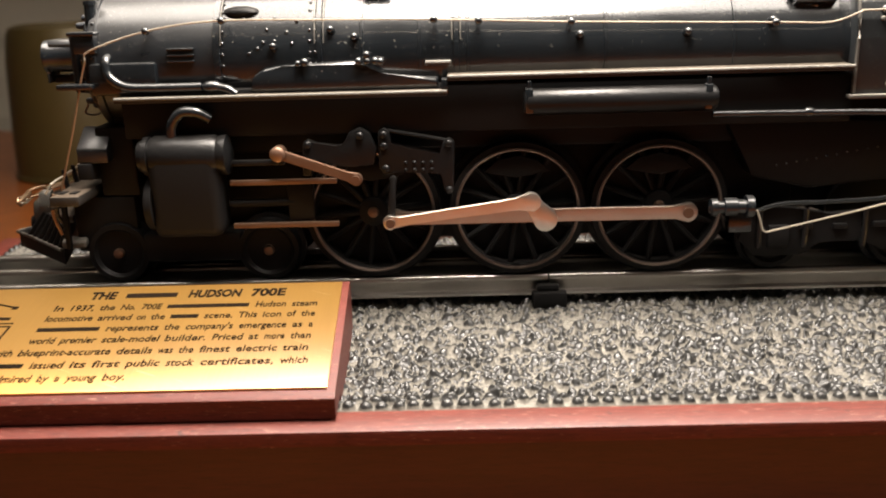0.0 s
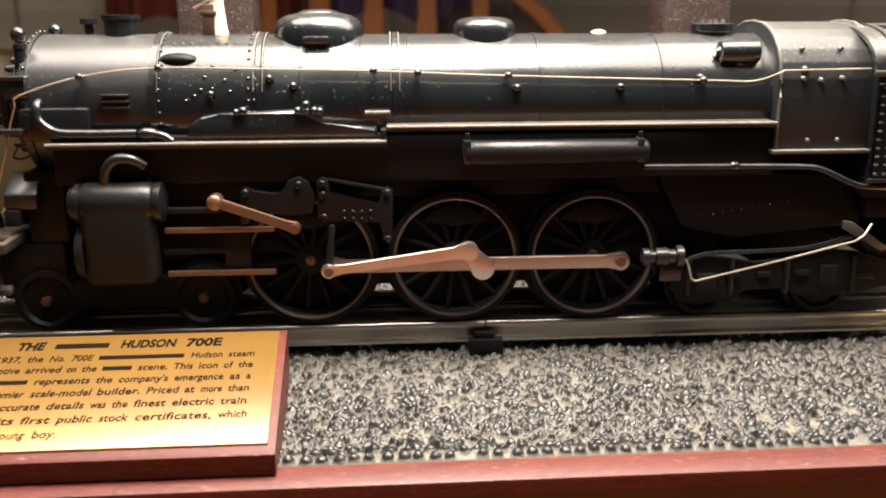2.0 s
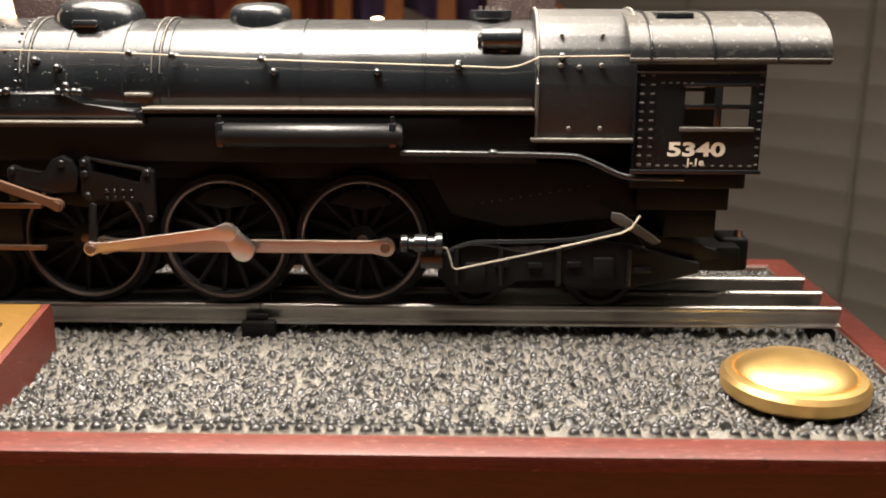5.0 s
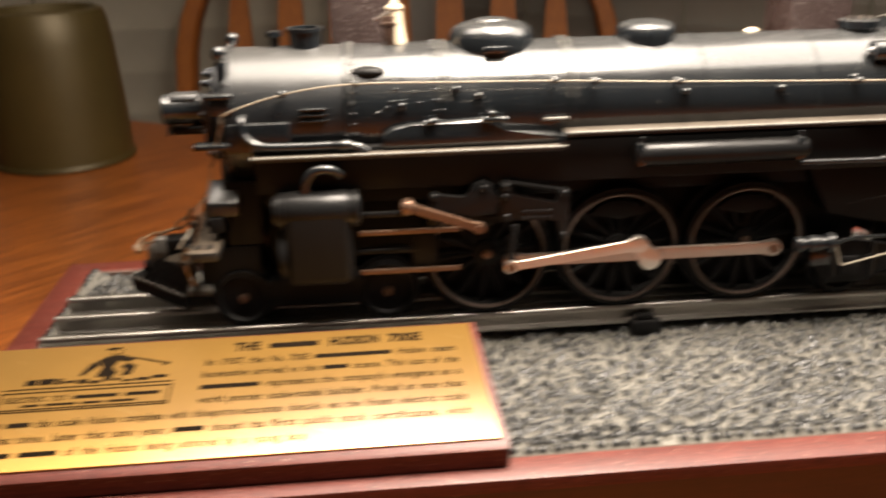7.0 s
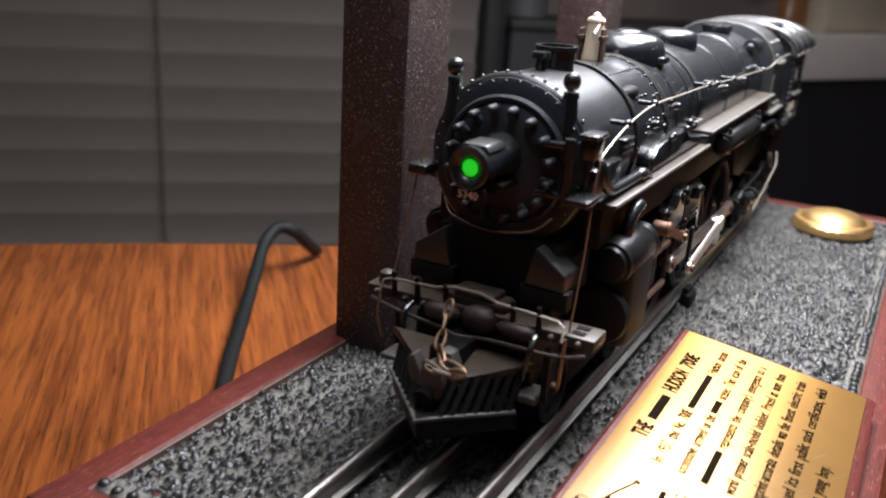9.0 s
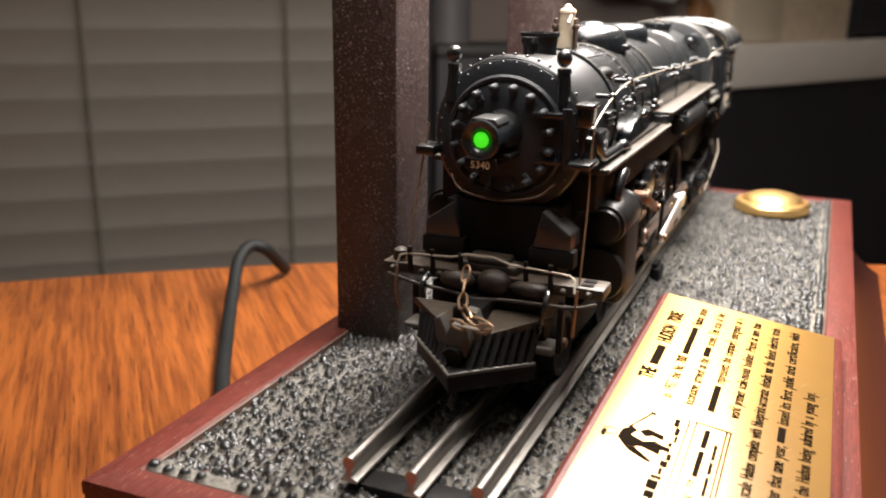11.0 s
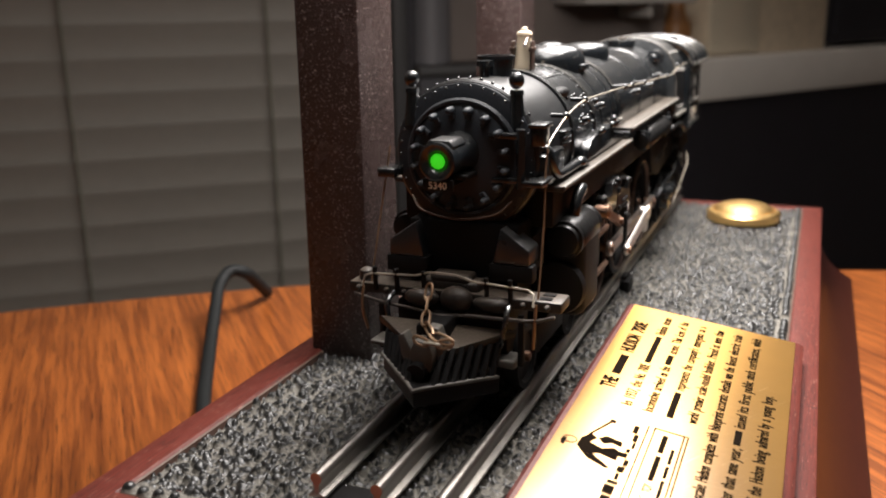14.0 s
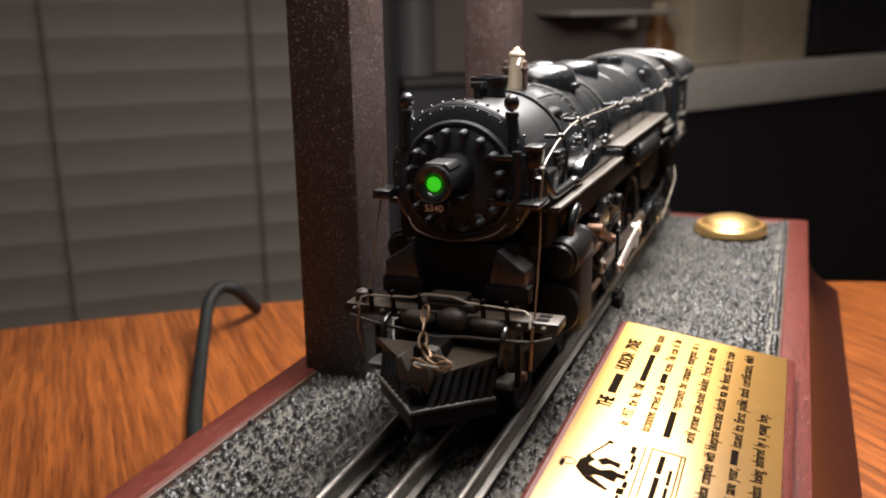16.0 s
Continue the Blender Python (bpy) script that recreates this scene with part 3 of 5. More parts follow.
# ---- the display base ----
X1, YN, YF, RW = 0.2135, -0.0985, 0.082, 0.0105
base = thing("display_base", "mahogany stained wooden display base with a flared foot", "display base")


def ring(name, prof, label="", mat=MAHOGANY):
    """A frame of four mitred lengths; prof is (outward, height)."""
    cx, cy, hx, hy = 0, (YN + YF) / 2, X1, (YF - YN) / 2
    for sx, sy in ((0, -1), (1, 0), (0, 1), (-1, 0)):
        bm, rows = B(), []
        for o, z in prof:
            if sx == 0:
                a, b = (cx - (hx + o), cy + sy * (hy + o), z), (cx + (hx + o), cy + sy * (hy + o), z)
            else:
                a, b = (cx + sx * (hx + o), cy - (hy + o), z), (cx + sx * (hx + o), cy + (hy + o), z)
            rows.append((bm.verts.new(a), bm.verts.new(b)))
        n = len(rows)
        for i in range(n):
            (a, b), (c, d) = rows[i], rows[(i + 1) % n]
            bm.faces.new((a, b, d, c))
        bm.faces.new([r[0] for r in rows])
        bm.faces.new([r[1] for r in rows][::-1])
        part(name, bm, mat, base, label)


ring("rim", [(-RW, ZR - 0.004), (-RW, ZR - 0.0006), (-RW + 0.0006, ZR), (-0.0009, ZR), (-0.0002, ZR - 0.0003), (0, ZR - 0.0010), (0, ZR - 0.004)], "red mahogany rim")
ring("rim_bead", [(-RW - 0.0009, ZR - 0.004), (-RW - 0.0009, ZR - 0.0007), (-RW - 0.0005, ZR - 0.0003), (-RW - 0.0001, ZR - 0.0007), (-RW - 0.0001, ZR - 0.004)], "pale glue line inside the rim", BEAD)
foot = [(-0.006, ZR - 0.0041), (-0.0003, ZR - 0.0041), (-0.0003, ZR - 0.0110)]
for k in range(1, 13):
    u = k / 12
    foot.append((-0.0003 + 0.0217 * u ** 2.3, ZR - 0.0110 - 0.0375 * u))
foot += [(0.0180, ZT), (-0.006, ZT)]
ring("foot_moulding", foot, "flared mahogany foot moulding, shade put into its colour", SHADEDWOOD)
part("deck", box(B(), -X1 + RW, X1 - RW, YN + RW, YF - RW, ZR - 0.012, ZR - 0.004), MAHOGANY, base)


def ballast_sheet(x0, x1, y0, y1, step):
    nx, ny = int((x1 - x0) / step) + 1, int((y1 - y0) / step) + 1
    xs, ys = np.linspace(x0, x1, nx), np.linspace(y0, y1, ny)
    X, Y = np.meshgrid(xs, ys, indexing="ij")
    rng = np.random.default_rng(7)
    Zs, M = np.zeros_like(X), np.zeros_like(X)
    for cell, height, share in ((0.0028, 0.0024, 0.80), (0.0018, 0.0013, 0.60), (0.0038, 0.0031, 0.20), (0.0012, 0.0006, 0.75)):
        cx, cy = int((x1 - x0) / cell) + 4, int((y1 - y0) / cell) + 4
        jx, jy = rng.random((cx, cy)), rng.random((cx, cy))
        rad, on = 0.40 + 0.26 * rng.random((cx, cy)), rng.random((cx, cy)) < share
        clean = (0.62 if cell > 0.0015 else 0.15) + 0.5 * rng.random((cx, cy))
        lean, hgt, squeeze = rng.random((cx, cy)) * math.tau, 0.45 + 0.55 * rng.random((cx, cy)), 1.0 + 0.4 * rng.random((cx, cy))
        ix, iy = ((X - x0) / cell).astype(int) + 1, ((Y - y0) / cell).astype(int) + 1
        fx, fy = (X - x0) / cell + 1, (Y - y0) / cell + 1
        for dx in (-1, 0, 1):
            for dy in (-1, 0, 1):
                a, b = ix + dx, iy + dy
                px, py = fx - (a + jx[a, b]), fy - (b + jy[a, b])
                c, s = np.cos(lean[a, b]), np.sin(lean[a, b])
                u, v = c * px + s * py, (c * py - s * px) * squeeze[a, b]
                d = np.sqrt(u * u + v * v) / rad[a, b]
                h = np.where(on[a, b], np.sqrt(np.clip(1 - d ** 2, 0, 1)) * hgt[a, b] * (1 + 0.5 * u / rad[a, b]), 0) * height
                M = np.where(h > Zs, np.clip((0.98 - d) * 3.0, 0, 1) * clean[a, b], M)
                Zs = np.maximum(Zs, h)
    # rows of larger beads along two of the rims, with empty sockets between them
    edge = np.clip((np.minimum(X - x0, Y - y0) - 0.0030) / 0.0045, 0.10, 1)
    Zs, M = Zs * edge, M * edge
    for row, (P, Q, away, spacing, keep) in enumerate(((X - x0, Y - y0, 0.0024, 0.0041, 0.06), (X - x0, Y - y0, 0.0060, 0.0049, 0.30), (X - x0, Y - y0, 0.0102, 0.0057, 0.45),
                                                       (Y - y0, X - x0, 0.0024, 0.0045, 0.15), (Y - y0, X - x0, 0.0064, 0.0052, 0.40))):
        k = np.round(P / spacing)
        wob = np.sin(k * 12.9898 + row * 3.1) * 43758.5453
        wob = wob - np.floor(wob)
        wob2 = np.sin(k * 78.233 + row * 1.7) * 12543.123
        wob2 = wob2 - np.floor(wob2)
        d = np.sqrt((P - (k + 0.35 * (wob - 0.5)) * spacing) ** 2 + (Q - away - (0.0007 + 0.0020 * (away > 0.003)) * (wob2 - 0.5)) ** 2) / (0.0016 + 0.0005 * wob)
        h = np.sqrt(np.clip(1 - d ** 2, 0, 1)) * 0.0026 * (wob2 > keep)
        M = np.where(h > Zs, np.clip((0.98 - d) * 3.0, 0, 1), M)
        Zs = np.maximum(Zs, h)
    for row, (P, Q) in enumerate(((X - x0, Y - y0), (Y - y0, X - x0))):
        k = np.round(P / 0.0087)
        wob = np.sin(k * 37.719 + row * 5.3) * 9137.77
        wob = wob - np.floor(wob)
        d = np.sqrt((P - (k + 0.5 * (wob - 0.5)) * 0.0087) ** 2 + (Q - 0.0058 - 0.0065 * wob) ** 2) / (0.0013 + 0.0012 * wob)
        socket = np.clip(1.3 - d, 0, 1) * (wob > 0.3)
        Zs -= 0.0022 * socket
        # pits get the dark chip colour, their shade put into the mask
        M = np.maximum(M, np.clip(socket * 2.5, 0, 1))
    Zs += 0.00025 * np.sin(X * 310 + 2 * np.sin(Y * 190)) * np.sin(Y * 270 + X * 90) + rng.normal(0, 0.00007, X.shape)
    bank = np.clip((0.050 - np.abs(Y)) / 0.024, 0, 1)          # the gravel is banked up against the track
    Zs += 0.0034 * bank * bank * (3 - 2 * bank) * np.clip((0.204 - np.abs(X)) / 0.012, 0, 1)
    M *= 1 - 0.28 * bank
    Zs += 0.0019 * np.clip((0.0105 - np.minimum(X - x0, Y - y0)) / 0.006, 0, 1)       # and a little along two rims
    verts = np.stack([X, Y, Zs + ZR - 0.0030], -1).reshape(-1, 3)
    idx = np.arange(nx * ny).reshape(nx, ny)
    quads = np.stack([idx[:-1, :-1], idx[1:, :-1], idx[1:, 1:], idx[:-1, 1:]], -1).reshape(-1, 4)
    me = bpy.data.meshes.new("ballast")
    me.vertices.add(len(verts))
    me.vertices.foreach_set("co", verts.ravel())
    me.loops.add(quads.size)
    me.loops.foreach_set("vertex_index", quads.ravel().astype(np.int32))
    me.polygons.add(len(quads))
    me.polygons.foreach_set("loop_start", np.arange(0, quads.size, 4, dtype=np.int32))
    me.update(calc_edges=True)
    me.polygons.foreach_set("use_smooth", np.ones(len(quads), dtype=bool))
    at = me.attributes.new("chip", "FLOAT", "POINT")
    at.data.foreach_set("value", M.ravel().astype(np.float32))
    me.materials.append(BALLAST)
    return me


ob = new("ballast", ballast_sheet(-X1 + RW, X1 - RW, YN + RW, YF - RW, 0.00037))
ob.parent = base
tagged(ob, "glossy black gravel chips set in pale dust", kind="stuff")

# ---- lamp posts ----
for x0, x1 in ((-0.0945, -0.0675), (0.0845, 0.1100)):
    solid("lamp_post", box(B(), x0, x1, 0.0515, 0.0755, ZR - 0.004, 0.262, 0.0012), POSTWOOD,
          "square dark reddish wooden lamp post on the display base", "lamp post", "pair of lamp posts")

# ---- push button ----
btn = thing("push_button", "round brass push button on the gravel", "button", m=pose(0.1700, -0.0565, ZR - 0.0005))
part("collar", lathe(B(), [(0, 0.0195), (0.001, 0.0203), (0.0042, 0.0203), (0.0056, 0.0192), (0.0060, 0.0172), (0.0052, 0.0166)], (0, 0, 0), "Z", 56), BUTTON_BRASS, btn)
part("cap", lathe(B(), [(0.0045, 0.0164), (0.0060, 0.0163), (0.0074, 0.0150), (0.0088, 0.0122), (0.0098, 0.0085), (0.0104, 0.0045), (0.0106, 0.0008)], (0, 0, 0), "Z", 56), BUTTON_BRASS, btn)

# ---- track ----
track = thing("toy_train_track", "three rail tinplate toy train track with black ties", "track")
RAILX = 0.1945


def rail_mesh(x0, x1):
    head = [(0.00155 * math.cos(k * math.pi / 12), -0.0015 + 0.0015 * math.sin(k * math.pi / 12)) for k in range(13)]
    h = head + [(-0.0015, -0.0022), (-0.0008, -0.0031), (-0.0006, -0.0055), (-0.0022, -0.0061), (-0.0022, -0.0068),
                (0.0022, -0.0068), (0.0022, -0.0061), (0.0006, -0.0055), (0.0008, -0.0031), (0.0015, -0.0022)]
    return prism(B(), h, x0, x1, "yz")


for y in (-0.0165, 0, 0.0165):
    for x0, x1 in ((-RAILX, 0.0098), (0.0102, RAILX + 0.003)):
        ob = part("rail", rail_mesh(x0, x1), STEEL, track)
        ob.location.y = y
tie = mesh_of("tie", box(box(B(), -0.0042, 0.0042, -0.0180, 0.0180, ZR - 0.0015, -0.0080, 0.0006), -0.003, 0.003, -0.0178, -0.0125, -0.0082, -0.0062, 0.0004), BLACK_DULL)
for x in (-0.1880, -0.128, -0.064, 0.0, 0.064, 0.128, 0.1925):
    ob = new("tie", tie)
    ob.parent, ob.location = track, (x, 0, 0)
part("rail_clip", box(box(B(), 0.0045, 0.0155, -0.0225, -0.0185, ZR + 0.001, -0.0050, 0.0008), 0.006, 0.013, -0.0210, -0.0185, -0.0050, -0.0030, 0.0005), BLACK_DULL, track, "black track connector")

# ---- plaque ----
PX0, PX1 = -0.2030, -0.0525
PLY0, PLY1, PLZ0, PLZ1 = -0.0908, -0.0345, -0.0044, 0.0042
plaque = thing("plaque", "engraved brass plate on a sloping mahogany block", "plaque")
prof = [(PLY0 - 0.0022, ZR + 0.0006), (PLY0 - 0.0022, PLZ0 - 0.0012), (PLY0 - 0.0008, PLZ0 - 0.0002), (PLY1 + 0.0008, PLZ1), (PLY1 + 0.0022, PLZ1 - 0.0012), (PLY1 + 0.0022, ZR - 0.003), (PLY0 + 0.012, ZR - 0.003), (PLY0 + 0.012, ZR + 0.0006)]
wooden_block = part("wooden_block", prism(B(), prof, PX0 - 0.0022, PX1 + 0.0020, "yz"), MAHOGANY, plaque, "mahogany backing block")
SKEW = -0.036                                 # the block's ends are not quite square


def skewed(ob, k):
    for v in ob.data.vertices:
        v.co.x += SKEW * (v.co.y - k)
    return ob


PSL = math.atan2(PLZ1 - PLZ0, PLY1 - PLY0)
PM = pose(0, PLY0, PLZ0, math.degrees(PSL))
PLEN = math.hypot(PLZ1 - PLZ0, PLY1 - PLY0)
bp = part("brass_plate", box(B(), PX0, PX1, 0.0006, PLEN - 0.0006, -0.0002, 0.0007, 0.00015), BRASS, plaque, "brushed brass plate")
skewed(wooden_block, (PLY0 + PLY1) / 2)
skewed(bp, PLEN / 2)
bp.matrix_basis = PM
uv = bp.data.uv_layers.new(name="UVMap")
for lp in bp.data.loops:
    co = bp.data.vertices[lp.vertex_index].co
    uv.data[lp.index].uv = (co.x, co.y)

# ---- the locomotive ----
loco = thing("steam_locomotive", "black scale model steam locomotive with dusty boiler", "model locomotive", m=pose(0.1, 0, 0, 0, 0, -0.45) @ pose(-0.1, 0, 0))
BZ, BR = 0.0685, 0.0208

# boiler shell with its bands
smoke = [(-0.1270, 0.0212), (-0.1265, 0.0218), (-0.1246, 0.0220), (-0.1244, 0.0212), (-0.0882, 0.0211)]
part("smokebox", lathe(B(), smoke, (0, 0, BZ), "X", 96), SATIN, loco, "satin graphite black smokebox shell")
prof = [(-0.0900, 0.0205)]


def band(x, w=0.0007, h=0.0007, r=BR):
    return [(x - w - 0.0002, r), (x - w, r + h), (x + w, r + h), (x + w + 0.0002, r)]


for x, w, h, r in ((-0.0885, 0.0009, 0.0008, 0.0211), (-0.0580, 0.0007, 0.0006, 0.0210), (-0.0455, 0.0003, 0.0003, 0.0209), (-0.0285, 0.0003, 0.0003, 0.0208),
                   (-0.0175, 0.0007, 0.0006, 0.0208), (-0.0142, 0.0003, 0.0003, 0.0208), (0.0263, 0.0003, 0.0003, 0.0207), (0.0639, 0.0003, 0.0003, 0.0206)):
    prof += band(x, w, h, r)
prof += [(0.0985, 0.0205)]
part("boiler", lathe(B(), prof, (0, 0, BZ), "X", 96), BLACK, loco, "black boiler shell with raised bands")


def around(x, deg, r=BR, side=-1):
    a = radians(deg)
    return (x, side * r * math.cos(a), BZ + r * math.sin(a))


for x, r in ((-0.0872, 0.0217), (-0.0593, 0.0214), (-0.0567, 0.0214), (-0.0188, 0.0213), (-0.0163, 0.0213)):
    part("dust_line", tube(B(), [around(x, k, r) for k in range(14, 167, 6)], 0.00022, 6), EDGE, loco, "dust caught along a band")

# rivets on the shell
bm = B()
for x, r in ((-0.1255, 0.0220), (-0.0868, 0.0211), (-0.0608, 0.0210), (-0.0592, 0.0210)):
    for k in range(-20, 201, 9):
        ball(bm, around(x, k, r), 0.00055, seg=8)
rnd = random.Random(3)
for x in (-0.079, -0.0755, -0.072, -0.0685, -0.065):
    for a in (8, 16, 24, 34):
        if rnd.random() < 0.55:
            ball(bm, around(x + rnd.uniform(-0.0015, 0.0015), a + rnd.uniform(-3, 3), 0.0210), 0.0006, seg=8)
for k in range(8):
    ball(bm, around(-0.0835 + 0.0026 * k, 62, 0.0210), 0.0005, seg=8)
tagged(part("rivets", bm, BLACK, loco), kind="stuff")
for x, a in ((-0.0545, 24), (-0.0475, 18), (0.0187, 15), (0.0500, 15), (-0.0715, 12), (0.0745, 22), (0.112, 30)):
    bm = cyl(B(), around(x, a, 0.0200), around(x, a, 0.0222), 0.0014, 0.0012, 12)
    part("washout_plug", ball(bm, around(x, a, 0.0222), 0.0011, seg=10), BLACK, loco)
for z in (0.0692, 0.0710, 0.0728):
    part("louvre", box(B(), -0.1030, -0.0950, -0.0226, -0.0200, z, z + 0.0006, 0.0002), BLACK, loco)
part("filler_hatch", ball(B(), around(-0.0815, 44, 0.0206), 0.0042, 1.35, 0.7, 0.45, 16), BLACK_DULL, loco, "dark oval hatch")
part("clean_out_bar", tube(B(), [around(-0.0265, -5, 0.0204), around(-0.0265, -3, 0.0226), around(-0.0195, -3, 0.0226), around(-0.0195, -5, 0.0204)], 0.0007, 8), EDGE, loco)

# smokebox front
front = part("smokebox_front", lathe(B(), [(-0.1262, 0.0210), (-0.1275, 0.0208), (-0.1282, 0.0192), (-0.1284, 0.0165), (-0.1290, 0.0160)], (0, 0, BZ), "X", 64), FRONT, loco)
part("smokebox_door", lathe(B(), [(-0.1280, 0.0158), (-0.1296, 0.0155), (-0.1305, 0.0140), (-0.1312, 0.0105), (-0.1318, 0.006)], (0, 0, BZ), "X", 56), FRONT, front)
part("door_rim", lathe(B(), [(-0.1286, 0.0168), (-0.1300, 0.0170), (-0.1306, 0.0164), (-0.1304, 0.0156), (-0.1288, 0.0154)], (0, 0, BZ), "X", 64, loop=True), FRONT, front)
for k in range(16):
    a = k * math.tau / 16 + 0.2
    bm = box(B(), -0.1322, -0.1296, -0.0009, 0.0009, 0.0112, 0.0146, 0.0006)
    cyl(bm, (-0.1310, 0, 0.0138), (-0.1338, 0, 0.0138), 0.0012, 0.0010, 10)
    ball(bm, (-0.1338, 0, 0.0138), 0.0010, seg=8)
    bmesh.ops.transform(bm, matrix=Matrix.Translation((0, 0, BZ)) @ Matrix.Rotation(a, 4, "X"), verts=bm.verts)
    part("door_clamp", bm, FRONT, front)
bm = B()
for k in range(34):
    a = k * math.tau / 34
    ball(bm, (-0.1277, 0.0200 * math.cos(a), BZ + 0.0200 * math.sin(a)), 0.0005, seg=8)
tagged(part("front_rivets", bm, BLACK, front), kind="stuff")
part("hinge_bar", box(B(), -0.1325, -0.1298, -0.0185, -0.0085, BZ + 0.0062, BZ + 0.0078, 0.0005), BLACK, front)
part("hinge_bar", box(B(), -0.1325, -0.1298, -0.0185, -0.0095, BZ - 0.0062, BZ - 0.0046, 0.0005), BLACK, front)
part("hinge_knuckle", cyl(B(), (-0.1318, -0.0180, BZ - 0.0075), (-0.1318, -0.0180, BZ + 0.0090), 0.0013, None, 12), BLACK, front)
part("front_bracket", box(box(B(), -0.1300, -0.1235, -0.0238, -0.0200, BZ + 0.0040, BZ + 0.0095, 0.0005), -0.1312, -0.1230, -0.0246, -0.0196, BZ + 0.0092, BZ + 0.0104, 0.0004), BLACK, front)
part("front_handrail", tube(B(), curve_points([(-0.131, 0.0152, BZ - 0.0115), (-0.134, 0.0108, BZ - 0.0150), (-0.1345, 0.0, BZ - 0.0168), (-0.134, -0.0108, BZ - 0.0150), (-0.131, -0.0152, BZ - 0.0115)]), 0.00034, 8), BRACKET, front, "dull brown wire handrail")
part("front_shelf", box(B(), -0.136, -0.125, -0.0255, -0.0195, BZ - 0.0062, BZ - 0.0046, 0.0004), BLACK, front)
part("front_shelf", box(B(), -0.134, -0.125, 0.0195, 0.0250, BZ - 0.0062, BZ - 0.0036, 0.0004), BLACK, front)

HLZ = BZ + 0.0018
head = part("headlight", lathe(B(), [(-0.1300, 0.0066), (-0.1325, 0.0058), (-0.1350, 0.0054), (-0.1385, 0.0050), (-0.1392, 0.0049), (-0.1466, 0.0049), (-0.1470, 0.0052), (-0.1484, 0.0052), (-0.1487, 0.0046), (-0.1484, 0.0034), (-0.1476, 0.0027), (-0.1470, 0.0022)], (0, 0.0002, HLZ), "X", 44), BLACK, loco, "black headlight drum")
part("lens", ball(B(), (-0.1474, 0.0002, HLZ), 0.0021, 0.35, 1, 1, 18), GREEN, head, "glowing green lens")
part("visor", prism(B(), [(-0.0042, 0.0038), (-0.0030, 0.0054), (0.0030, 0.0054), (0.0042, 0.0038), (0.0034, 0.0030), (-0.0034, 0.0030)], -0.1462, -0.1370, "yz", 0.0003), SATIN, head, "flat top plate").location = (0, 0.0002, HLZ)
part("lamp_step", box(B(), -0.1400, -0.1305, -0.0052, 0.0056, HLZ - 0.0062, HLZ - 0.0048, 0.0004), BLACK_DULL, head)
text_mesh("headlight_number", "5340", 0.0027, IVORY, head, pose(-0.1478, 0.0002, BZ - 0.0056, 90, 0, -90), "CENTER", bold=0.00003)
part("number_plate", box(box(B(), -0.1476, -0.1470, -0.0042, 0.0046, BZ - 0.0062, BZ - 0.0031, 0.0002), -0.1466, -0.1300, -0.0015, 0.0035, BZ - 0.0064, BZ - 0.0040, 0.0005), BLACK_DULL, head)
for y in (-0.0150, 0.0165):
    bm = cyl(B(), (-0.1264, y, BZ + 0.0085), (-0.1266, y, BZ + 0.0180), 0.0026, 0.0017, 14)
    cyl(bm, (-0.1266, y, BZ + 0.0178), (-0.1266, y, BZ + 0.0190), 0.0021, 0.0019, 14)
    ball(bm, (-0.1268, y, BZ + 0.0216), 0.0022, 1, 1, 1.1, 14)
    part("marker_lamp", bm, BLACK, loco)

# stack, domes and fittings on top
part("smokestack", lathe(B(), [(0.084, 0.0066), (0.0888, 0.0052), (0.0900, 0.0050), (0.0940, 0.0053), (0.0942, 0.0058), (0.0954, 0.0058), (0.0954, 0.0046), (0.0930, 0.0042)], (-0.1012, 0, 0), "Z", 32), BLACK, loco)
bm = cyl(B(), (-0.1110, 0.0, 0.087), (-0.1110, 0.0, 0.0928), 0.0014, None, 12)
part("feed_pipe_cap", cyl(bm, (-0.1110, 0, 0.0928), (-0.1110, 0, 0.0944), 0.0026, 0.0024, 16), BLACK, loco)
dome = part("sand_dome", lathe(B(), [(0.078, 0.0132), (0.0835, 0.0124), (0.0865, 0.0125), (0.0905, 0.0124), (0.0935, 0.0112), (0.0950, 0.0090), (0.0959, 0.0055), (0.0961, 0.0008)], (-0.0408, 0, 0), "Z", 44, 1.13), BLACK, loco)
part("dome_hatch", box(B(), -0.0450, -0.0370, -0.0138, -0.0105, 0.0868, 0.0892, 0.0008), BLACK, dome)
part("sand_box_lid", ball(B(), (-0.0408, 0, 0.0957), 0.0058, 1.1, 0.8, 0.22, 16), BLACK, dome)
part("steam_dome", lathe(B(), [(0.080, 0.0106), (0.0860, 0.0097), (0.0895, 0.0099), (0.0920, 0.0096), (0.0935, 0.0082), (0.0943, 0.0050), (0.0945, 0.0008)], (0.0110, 0, 0), "Z", 40), BLACK, loco)
tur = part("turret", lathe(B(), [(0.084, 0.0062), (0.0893, 0.0060), (0.0898, 0.0066), (0.0920, 0.0066), (0.0922, 0.0060)], (0.0842, 0, 0), "Z", 32), BLACK, loco)
for k in range(4):
    part("stud", cyl(B(), (0.0810 + k * 0.0021, -0.0012 * (k % 2), 0.0918), (0.0810 + k * 0.0021, -0.0012 * (k % 2), 0.0934), 0.0006, None, 8), NICKEL, tur)
bm = lathe(B(), [(0.0800, 0.0012), (0.0812, 0.0020), (0.0815, 0.0034), (0.0870, 0.0036), (0.0930, 0.0036), (0.0936, 0.0028)], (0, -0.0160, 0.0838), "X", 24)
part("generator", cyl(bm, (0.088, -0.016, 0.0838), (0.088, -0.014, 0.0775), 0.0022, None, 12), BLACK, loco)
